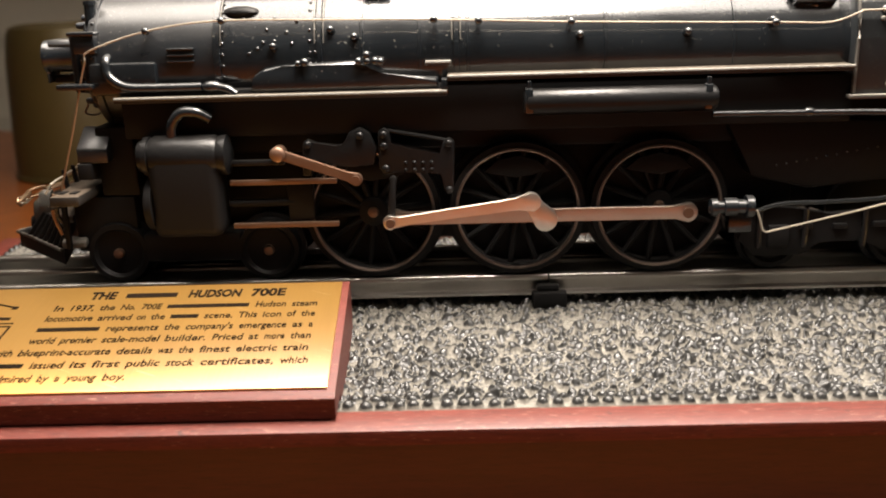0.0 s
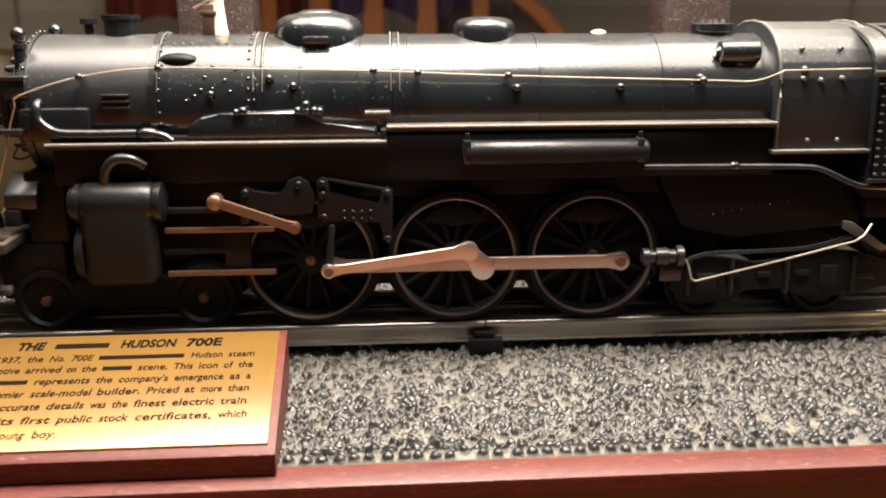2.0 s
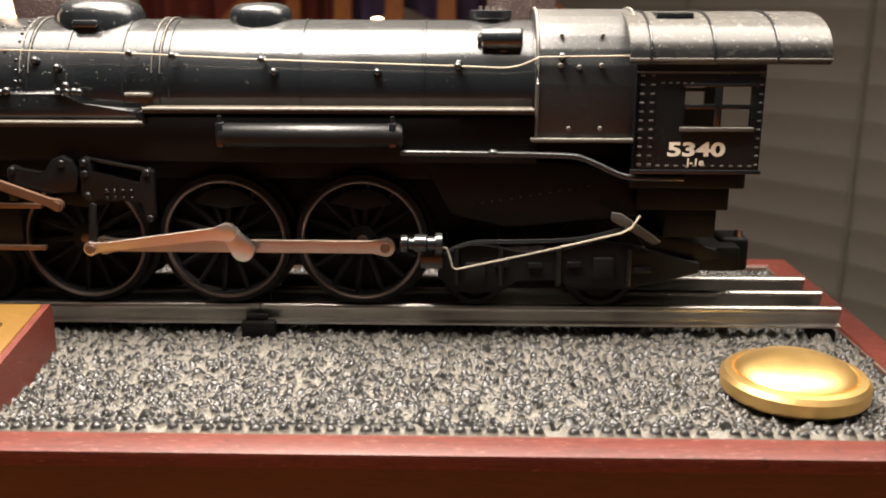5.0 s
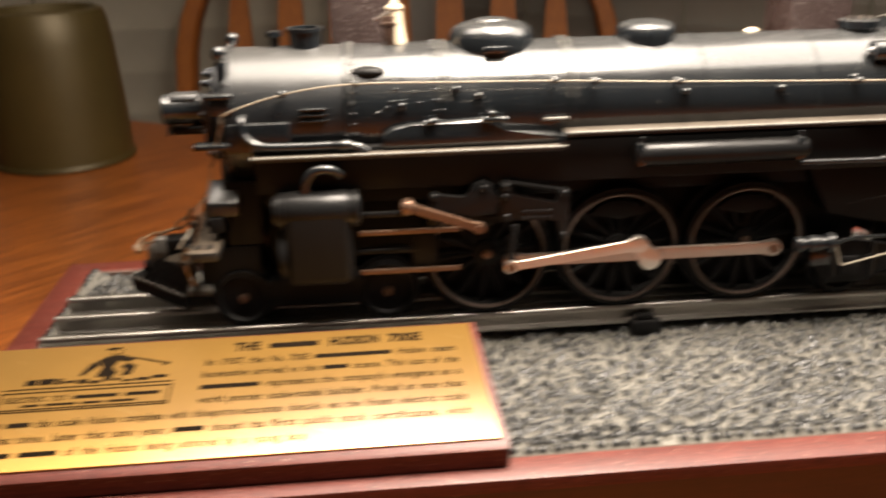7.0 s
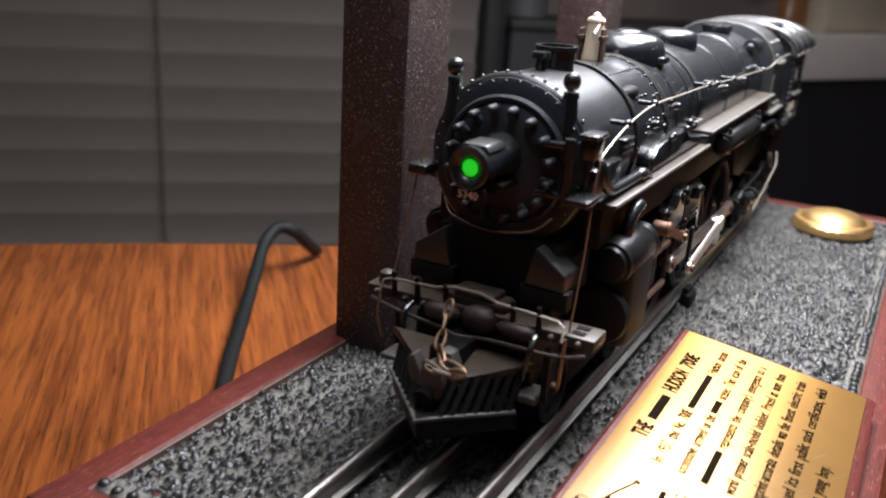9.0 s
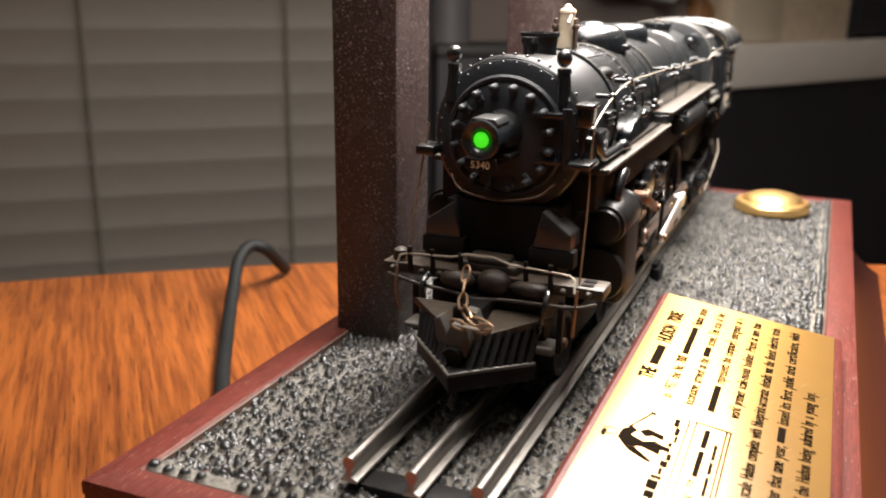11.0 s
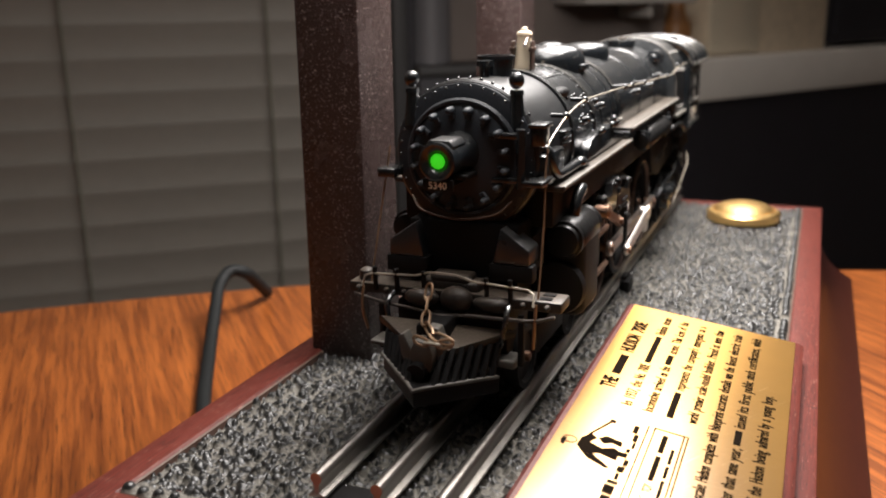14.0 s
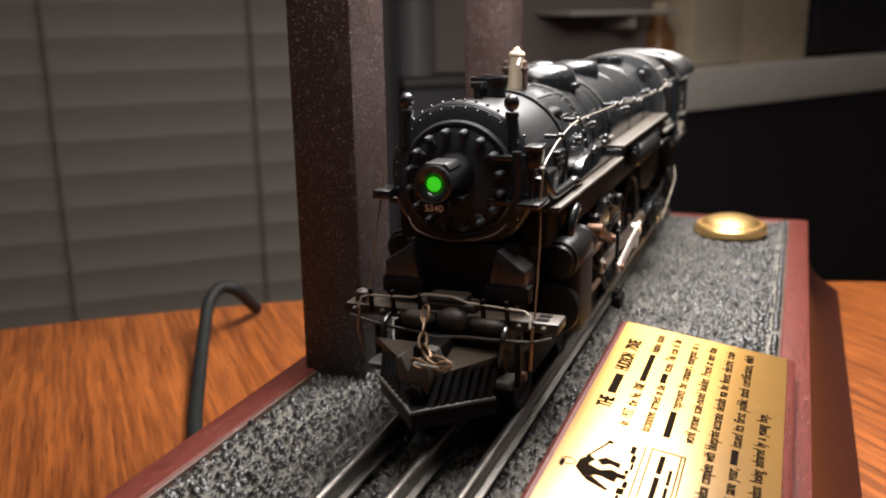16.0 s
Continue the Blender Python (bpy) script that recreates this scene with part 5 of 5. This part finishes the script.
# pilot truck
for x in (-0.1265, -0.0785):
    for side in (-1, 1):
        w = part("pilot_wheel", lathe(B(), [(side * 0.0125, 0.0095), (side * 0.0125, 0.0112), (side * 0.0138, 0.0112), (side * 0.0142, 0.0098), (side * 0.0188, 0.0096), (side * 0.0190, 0.0080), (side * 0.0178, 0.0070), (side * 0.0180, 0.0020)], (x, 0, 0.0098), "Y", 32), BLACK_DULL, loco)
        part("axle_cap", lathe(B(), [(side * 0.0178, 0.0017), (side * 0.0196, 0.0015), (side * 0.0199, 0.0008)], (x, 0, 0.0098), "Y", 16), COPPERY, w, "coppery axle cap")
part("pilot_truck_frame", box(box(B(), -0.1320, -0.0720, -0.0115, 0.0115, 0.0075, 0.0140, 0.001), -0.1180, -0.0870, -0.0190, 0.0190, 0.0065, 0.0160, 0.001), BLACK_DULL, loco)

# trailing truck and its plumbing
for x, r in ((0.0800, 0.0088), (0.1200, 0.0105)):
    for side in (-1, 1):
        w = part("trailing_wheel", lathe(B(), [(side * 0.0125, r), (side * 0.0125, r + 0.0014), (side * 0.0138, r + 0.0014), (side * 0.0142, r), (side * 0.0180, r - 0.0002), (side * 0.0182, r - 0.0018), (side * 0.0172, r - 0.003), (side * 0.0174, 0.002)], (x, 0, r), "Y", 32), BLACK_DULL, loco)
        part("axle_cap", lathe(B(), [(side * 0.0170, 0.0016), (side * 0.0192, 0.0014), (side * 0.0195, 0.0007)], (x, 0, r), "Y", 16), COPPERY, w, "coppery axle cap")
for side in (-1, 1):
    a, b = sorted((side * 0.0200, side * 0.0225))
    part("truck_frame", prism(B(), [(0.0680, 0.0110), (0.0700, 0.0180), (0.0770, 0.0215), (0.0850, 0.0205), (0.0960, 0.0180), (0.1080, 0.0195), (0.1180, 0.0225), (0.1290, 0.0215), (0.1420, 0.0170), (0.1500, 0.0160), (0.1500, 0.0125), (0.1400, 0.0100), (0.1290, 0.0070), (0.1120, 0.0068), (0.1050, 0.0105), (0.0930, 0.0100), (0.0880, 0.0055), (0.0730, 0.0055)], a, b, "xz", 0.0005), BLACK_DULL, loco)
    for x, z in ((0.0800, 0.0120), (0.1200, 0.0140)):
        part("axle_box", box(B(), x - 0.0032, x + 0.0032, *sorted((side * 0.0222, side * 0.0240)), z - 0.0036, z + 0.0036, 0.0006), BLACK_DULL, loco)
    # short ribs added to give the small glints along the truck side
    for x0, x1, z in ((0.0860, 0.0905, 0.0150), (0.0965, 0.1010, 0.0148), (0.1085, 0.1135, 0.0152), (0.1290, 0.1350, 0.0135)):
        part("glint_rib", box(B(), x0, x1, *sorted((side * 0.0222, side * 0.0236)), z - 0.0009, z + 0.0009, 0.0005), GLOSSY, loco)
    for x in (0.0740, 0.0880, 0.1060, 0.1280):
        part("spring_hanger", cyl(B(), (x, side * 0.0234, 0.0085), (x, side * 0.0234, 0.0205), 0.0009, None, 8), GLOSSY, loco)
    part("truck_equaliser", tube(B(), curve_points([(0.0720, side * 0.0232, 0.0196), (0.0800, side * 0.0234, 0.0222), (0.0950, side * 0.0234, 0.0226), (0.1120, side * 0.0234, 0.0236), (0.1260, side * 0.0232, 0.0270)]), 0.0007, 8), BLACK, loco)
bm = lathe(B(), [(0.0568, 0.0012), (0.0574, 0.0026), (0.0592, 0.0027), (0.0596, 0.0019), (0.0612, 0.0019), (0.0614, 0.0028), (0.0650, 0.0028), (0.0654, 0.0022), (0.0676, 0.0022), (0.0678, 0.0034), (0.0698, 0.0034), (0.0702, 0.0020)], (0, -0.0285, 0.0230), "X", 22)
part("injector", box(bm, 0.0630, 0.0700, -0.0290, -0.0180, 0.0150, 0.0210, 0.0006), BLACK, loco)
part("injector_pipe", tube(B(), [(0.0690, -0.0290, 0.0222), (0.0712, -0.0292, 0.0218), (0.0722, -0.0294, 0.0190), (0.0730, -0.0295, 0.0158), (0.0742, -0.0296, 0.0152), (0.1000, -0.0294, 0.0210), (0.1240, -0.0290, 0.0268), (0.1272, -0.0284, 0.0284), (0.1298, -0.0275, 0.0320)], 0.00034, 8), WIRE, loco, "bright bent wire pipe")
part("grey_link", prism(B(), [(0.1215, 0.0325), (0.1245, 0.0322), (0.1300, 0.0285), (0.1370, 0.0235), (0.1345, 0.0225), (0.1270, 0.0270), (0.1215, 0.0300)], -0.0262, -0.0245, "xz", 0.0002), PALE_STEP, loco, "grey metal link")
part("drawbar", prism(B(), [(0.1300, 0.0255), (0.1360, 0.0250), (0.1500, 0.0205), (0.1560, 0.0200), (0.1570, 0.0165), (0.1480, 0.0150), (0.1340, 0.0190)], -0.0200, 0.0200, "xz", 0.0008), BLACK_DULL, loco)
part("rear_coupler", box(box(B(), 0.1500, 0.1655, -0.0120, 0.0120, 0.0100, 0.0185, 0.0012), 0.1600, 0.1700, -0.0060, 0.0060, 0.0085, 0.0200, 0.0016, 3), BLACK_DULL, loco)
part("coupler_pin", cyl(B(), (0.1668, -0.0035, 0.0195), (0.1668, -0.0035, 0.0222), 0.0014, None, 12), NICKEL, loco, "dull nickel pin")
part("lower_pipe", tube(B(), curve_points([(0.0570, -0.0262, 0.0506), (0.0800, -0.0262, 0.0504), (0.1060, -0.0264, 0.0500), (0.1130, -0.0266, 0.0488), (0.1230, -0.0268, 0.0444), (0.1300, -0.0268, 0.0434), (0.1420, -0.0268, 0.0434)]), 0.0010, 10), BLACK, loco)
part("pipe_union", ball(B(), (0.0850, -0.0262, 0.0505), 0.0015, 1.3, 1, 1, 10), BLACK, loco)

# pilot
pilot = part("pilot_beam", box(B(), -0.1400, -0.1310, -0.0325, 0.0325, 0.0286, 0.0318, 0.0007), DUSTY, loco, "dusty black pilot beam")
for x, y in ((-0.1376, -0.0275), (-0.1340, -0.0275), (-0.1376, 0.0275), (-0.1340, 0.0275)):
    part("beam_hole", box(B(), x - 0.0010, x + 0.0010, y - 0.0017, y + 0.0017, 0.0312, 0.0321), BLACK_DULL, pilot)
def leaned(bm):
    """The pilot sits a little askew on the beam."""
    for v in bm.verts:
        low = min(1.0, max(0.0, (0.0200 - v.co.z) / 0.008))
        v.co.x, v.co.z = v.co.x - 0.18 * v.co.y, v.co.z + 0.06 * v.co.y + low * (0.0013 + 0.08 * v.co.y)
    return bm


def slope_plate(back, tip, half, nose, zb, zt, thick):
    bm = B()
    out = [(back, -half, zb), (back, half, zb), (tip + 0.004, nose, zt), (tip, 0, zt), (tip + 0.004, -nose, zt)]
    hi = [bm.verts.new(p) for p in out]
    lo = [bm.verts.new((x, y, z - thick)) for x, y, z in out]
    bm.faces.new(hi), bm.faces.new(lo[::-1])
    for k in range(5):
        bm.faces.new((hi[k], lo[k], lo[(k + 1) % 5], hi[(k + 1) % 5]))
    bmesh.ops.bevel(bm, geom=list(bm.edges), offset=0.0003, segments=2, affect="EDGES", profile=0.5)
    return leaned(bm)


part("pilot_deck", slope_plate(-0.1430, -0.1600, 0.0195, 0.0035, 0.0235, 0.0195, 0.0020), DUSTY, pilot, "dusty sloping pilot deck")
part("pilot_toe", slope_plate(-0.1480, -0.1672, 0.0165, 0.0030, 0.0115, 0.0112, 0.0050), BLACK_DULL, pilot)
part("toe_strip", leaned(tube(B(), [(-0.1490, -0.0163, 0.0116), (-0.1634, -0.0032, 0.0114), (-0.1675, 0.0, 0.0113), (-0.1634, 0.0032, 0.0114), (-0.1490, 0.0163, 0.0116)], 0.0006, 8)), PALE_STEP, pilot, "pale toe edge")
for side in (-1, 1):
    for k in range(7):
        u = (k + 0.4) / 7
        p = Vector((-0.1490, side * 0.0155, 0)).lerp(Vector((-0.1640, side * 0.0022, 0)), u)
        q = Vector((-0.1450, side * 0.0165, 0)).lerp(Vector((-0.1570, side * 0.0030, 0)), u)
        part("pilot_slat", leaned(cyl(B(), (p.x, p.y, 0.0112), (q.x, q.y, 0.0205), 0.0010, 0.0008, 6)), BLACK_DULL, pilot)
        # pale tip on each slat, a glint put into the colour
        part("slat_glint", leaned(box(B(), p.x - 0.0002, p.x + 0.0020, p.y - 0.0006, p.y + 0.0006, 0.0114, 0.0124, 0.0002)), PALE_STEP, pilot)
    part("pilot_step", leaned(box(B(), -0.1475, -0.1395, *sorted((side * 0.0150, side * 0.0205)), 0.0135, 0.0160, 0.0009, 3)), PALE_STEP, pilot, "worn grey rounded step")
    part("step_hanger", box(B(), -0.1415, -0.1400, *sorted((side * 0.0205, side * 0.0222)), 0.0125, 0.0275, 0.0002), BLACK_DULL, pilot)
part("pilot_core", box(B(), -0.1400, -0.1200, -0.0170, 0.0170, 0.0100, 0.0280, 0.001), BLACK_DULL, pilot)
RB = [(-0.1420, 0.0270, 0.0315), (-0.1415, 0.0262, 0.0345), (-0.1410, 0.0242, 0.0352), (-0.1410, 0.0105, 0.0358), (-0.1410, 0.0060, 0.0372), (-0.1410, -0.0020, 0.0372), (-0.1410, -0.0070, 0.0358), (-0.1410, -0.0232, 0.0350), (-0.1420, -0.0252, 0.0342), (-0.1440, -0.0256, 0.0312)]
part("pilot_rail", tube(B(), RB, 0.00034, 8), WIRE, pilot, "bright bent wire rail")
for y in (-0.018, -0.011, 0.008, 0.0165, 0.0235):
    part("rail_post", cyl(B(), (-0.1400, y, 0.0300), (-0.1408, y, 0.0372), 0.0008, 0.0007, 8), BLACK_DULL, pilot)
for y in (0.0270, -0.0256):
    part("hose", tube(B(), curve_points([(-0.1415, y, 0.0312), (-0.1425, y, 0.0250), (-0.1410, y * 0.97, 0.0180)]), 0.0005, 6), RUST, pilot, "rusty hanging wire")
bm = ball(ball(B(), (-0.1405, -0.0020, 0.0300), 0.0042, 0.8, 1.2, 0.9, 16), (-0.1410, 0.0085, 0.0296), 0.0034, 0.8, 1.6, 0.8, 14)
part("beam_casting", ball(bm, (-0.1405, -0.0125, 0.0294), 0.0030, 0.8, 2.0, 0.8, 14), DUSTY, pilot)
part("coupler", prism(B(), [(-0.0022, 0.0150), (-0.0028, 0.0200), (-0.0018, 0.0235), (0.0026, 0.0240), (0.0042, 0.0205), (0.0052, 0.0140), (0.0040, 0.0132), (0.0026, 0.0180), (0.0, 0.0180), (-0.0010, 0.0142)], -0.1600, -0.1545, "yz", 0.0008), PALE_STEP, pilot, "worn grey knuckle coupler")
part("coupler_knuckle", cyl(B(), (-0.1620, 0.0016, 0.0152), (-0.1540, 0.0016, 0.0160), 0.0026, 0.0024, 16), BLACK_DULL, pilot)
part("coupler_plate", prism(B(), [(-0.0040, 0.0170), (-0.0048, 0.0225), (-0.0030, 0.0268), (0.0000, 0.0272), (0.0004, 0.0235), (-0.0008, 0.0200), (-0.0012, 0.0168)], -0.1570, -0.1530, "yz", 0.0005), PALE_STEP, pilot, "worn grey coupler jaw")
part("coupler_plate", prism(B(), [(0.0030, 0.0150), (0.0040, 0.0205), (0.0062, 0.0250), (0.0080, 0.0240), (0.0074, 0.0195), (0.0058, 0.0146)], -0.1588, -0.1545, "yz", 0.0005), PALE_STEP, pilot, "worn grey coupler jaw")
part("coupler_shank", box(B(), -0.1540, -0.1400, -0.0030, 0.0050, 0.0200, 0.0262, 0.0010), BLACK_DULL, pilot)
part("uncoupling_lever", tube(B(), curve_points([(-0.1412, 0.0300, 0.0285), (-0.1425, 0.0200, 0.0272), (-0.1430, 0.0080, 0.0262), (-0.1445, 0.0020, 0.0258), (-0.1430, -0.0060, 0.0262), (-0.1425, -0.0240, 0.0266), (-0.1412, -0.0310, 0.0280)]), 0.00055, 8), DUSTY, pilot)
for y in (-0.0285, -0.0215, -0.0160, 0.0145, 0.0200, 0.0290):
    part("beam_bolt", ball(cyl(B(), (-0.1396, y, 0.0302), (-0.1408, y, 0.0302), 0.0009, None, 8), (-0.1408, y, 0.0302), 0.0008, seg=8), DUSTY, pilot)
part("beam_lamp", lathe(B(), [(0.0312, 0.0020), (0.0320, 0.0023), (0.0345, 0.0020), (0.0352, 0.0010)], (-0.1360, 0.0285, 0), "Z", 18), DUSTY, pilot)
part("air_pipe", tube(B(), curve_points([(-0.1405, 0.0175, 0.0300), (-0.1440, 0.0180, 0.0278), (-0.1448, 0.0172, 0.0225), (-0.1430, 0.0160, 0.0190)]), 0.0008, 8), BLACK, pilot)
part("air_pipe", tube(B(), curve_points([(-0.1405, -0.0175, 0.0300), (-0.1440, -0.0180, 0.0278), (-0.1450, -0.0172, 0.0220), (-0.1430, -0.0160, 0.0185)]), 0.0008, 8), BLACK, pilot)
for z0, z1, half in ((0.0318, 0.0345, 0.0090), (0.0345, 0.0362, 0.0062)):
    part("beam_housing", box(B(), -0.1385, -0.1315, 0.0010 - half, 0.0010 + half, z0 - 0.0010, z1, 0.0012, 3), DUSTY, pilot)
links = [(-0.1445, 0.0045, 0.0345), (-0.1465, 0.0042, 0.0312), (-0.1500, 0.0034, 0.0285), (-0.1560, 0.0008, 0.0272), (-0.1605, -0.0030, 0.0262), (-0.1612, -0.0085, 0.0250), (-0.1618, -0.0055, 0.0242), (-0.1622, -0.0020, 0.0244), (-0.1618, 0.0014, 0.0250)]
for i in range(len(links) - 1):
    c, d = (Vector(links[i]) + Vector(links[i + 1])) / 2, Vector(links[i + 1]) - Vector(links[i])
    q, half, e = d.to_track_quat("X", "Z").to_matrix(), d.length / 2 + 0.0006, 0.5 + 0.9 * (i % 2)
    pts = []
    for k in range(14):
        a = k * math.tau / 14
        w = 0.0013 * math.sin(a)
        pts.append(c + q @ Vector((half * math.copysign(abs(math.cos(a)) ** 0.7, math.cos(a)), w * math.cos(e), w * math.sin(e))))
    part("chain_link", tube(B(), pts, 0.00042, 6, closed=True), WIRE if i == 6 else RUST, pilot, "pale chain link" if i == 6 else "rusty chain link")
part("saddle_front", box(B(), -0.1300, -0.1180, -0.0170, 0.0170, 0.0280, 0.0500, 0.001), BLACK_DULL, loco)
for side in (-1, 1):
    part("front_box", prism(B(), [(side * 0.0105, 0.0395), (side * 0.0215, 0.0395), (side * 0.0215, 0.0440), (side * 0.0130, 0.0500)], -0.1345, -0.1250, "yz", 0.0006), SATIN, loco)
    part("front_plate", box(B(), -0.1345, -0.1300, *sorted((side * 0.0095, side * 0.0225)), 0.0345, 0.0395, 0.0005), BLACK_DULL, loco)

# ---- engraving on the plaque ----
def bar(x0, x1, v, h):
    part("engraved_bar", box(B(), x0, x1, v, v + h, 0.0007, 0.00085), INK, bp)


def set_line(v, size, x0, x1, words, bold=0.00003):
    """Words in a row, fitted to a length; None is a bar for a maker's or railway's name."""
    lens = [w if isinstance(w, int) else len(w) for w in words]
    total = sum(lens) + len(words) - 1
    unit, x = (x1 - x0) / total, x0
    for w, n in zip(words, lens):
        if isinstance(w, int):
            bar(x, x + unit * (n - 0.3), v + 0.0004, size * 0.42)
        else:
            ob = text_mesh("engraved_word", w, size, INK, bp, pose(x, v, 0.00072), "LEFT", depth=0.00012, bold=bold)
            tagged(ob, kind="stuff")
            ext = max(q.co.x for q in ob.data.vertices)
            ob.data.transform(Matrix.Diagonal((unit * (n - 0.15) / ext, 1, 1, 1)))
        x += unit * (n + 1)


# title with the maker's word as a bar
set_line(0.0485, 0.0060, -0.1272, -0.0692, ["THE", 6, "HUDSON", "700E"], 0.00020)
set_line(0.0418, 0.0045, -0.1355, -0.0592, ["In", "1937,", "the", "No.", "700E", 16, "Hudson", "steam"])
set_line(0.0359, 0.0045, -0.1357, -0.0590, ["locomotive", "arrived", "on", "the", 6, "scene.", "This", "icon", "of", "the"])
set_line(0.0299, 0.0045, -0.1356, -0.0588, [12, "represents", "the", "company's", "emergence", "as", "a"])
set_line(0.0239, 0.0045, -0.1353, -0.0586, ["world", "premier", "scale-model", "builder.", "Priced", "at", "more", "than"])
set_line(0.0178, 0.0045, -0.1935, -0.0585, [4, 5, "the", "scale", "Hudson", "complete", "with", "blueprint-accurate", "details", "was", "the", "finest", "electric", "train"])
set_line(0.0116, 0.0045, -0.1935, -0.0577, [2, "that", "time.", "Later", "that", "same", "year,", 6, "issued", "its", "first", "public", "stock", "certificates,", "which"])
set_line(0.0054, 0.0045, -0.1935, -0.1030, [8, 7, "of", "the", "Hudson", "being", "admired", "by", "a", "young", "boy."])

# the engraved emblem: plain shapes above a framed band
def drawn(pts, closed=True, r=0.00016):
    part("emblem_line", tube(B(), [(x, v, 0.0008) for x, v in pts], r, 6, closed), INK, bp)


def patch(pts):
    part("emblem_shape", prism(B(), pts, 0.0007, 0.00085, "xy"), INK, bp)


patch([(-0.1672, 0.0395), (-0.1660, 0.0440), (-0.1682, 0.0476), (-0.1650, 0.0500), (-0.1606, 0.0498), (-0.1572, 0.0478), (-0.1588, 0.0462), (-0.1618, 0.0474), (-0.1632, 0.0440), (-0.1612, 0.0412), (-0.1624, 0.0395)])
patch([(-0.1606, 0.0440), (-0.1586, 0.0458), (-0.1562, 0.0440), (-0.1572, 0.0398), (-0.1598, 0.0396), (-0.1590, 0.0424)])
patch([(-0.1684, 0.0474), (-0.1698, 0.0462), (-0.1722, 0.0410), (-0.1712, 0.0404), (-0.1672, 0.0454)])
patch([(-0.1582, 0.0488), (-0.1574, 0.0480), (-0.1484, 0.0446), (-0.1482, 0.0452)])
patch([(-0.1480, 0.0452), (-0.1464, 0.0450), (-0.1466, 0.0436), (-0.1482, 0.0436)])
patch([(-0.1648 + 0.0019 * math.cos(k * math.pi / 8), 0.0530 + 0.0012 * math.sin(k * math.pi / 8)) for k in range(9)])
drawn([(-0.1632 + 0.0017 * math.cos(k * math.tau / 14), 0.0522 + 0.0018 * math.sin(k * math.tau / 14)) for k in range(14)], True, 0.00013)
rnd = random.Random(5)
x = -0.1870
while x < -0.1490:
    w = rnd.uniform(0.0016, 0.0044)
    bar(x, x + w, 0.0369 + rnd.uniform(-0.0004, 0.0006), rnd.uniform(0.0008, 0.0028))
    x += w + 0.0006
for v in (0.0351, 0.0334, 0.0257, 0.0247):
    bar(-0.1925, -0.1440, v, 0.00045)
for x in (-0.1925, -0.1445):
    bar(x, x + 0.0005, 0.0247, 0.0092)
set_line(0.0293, 0.0034, -0.1905, -0.1465, ["ELECTRIC", "TOY", 9, 7])
set_line(0.0267, 0.0022, -0.1850, -0.1530, [5, 9, 6, 8])


# ---- power cord ----
cord = [(-0.1260, 0.1130, ZT + 0.0036), (-0.0950, 0.1290, ZT + 0.0036), (-0.0607, 0.1525, ZT + 0.0038), (-0.0336, 0.1700, ZT + 0.0048), (-0.0119, 0.1836, ZT + 0.0075), (0.0107, 0.1964, ZT + 0.0150), (0.0272, 0.2045, ZT + 0.0230),
        (0.0380, 0.2042, ZT + 0.0285), (0.0450, 0.1990, ZT + 0.0260), (0.0611, 0.2015, ZT + 0.0140), (0.0772, 0.2073, ZT + 0.0040)]
solid("power_cord", tube(B(), curve_points(cord, 8), 0.0034, 12), CABLE, "black rubber power cord lying in a bend on the table", "cable")
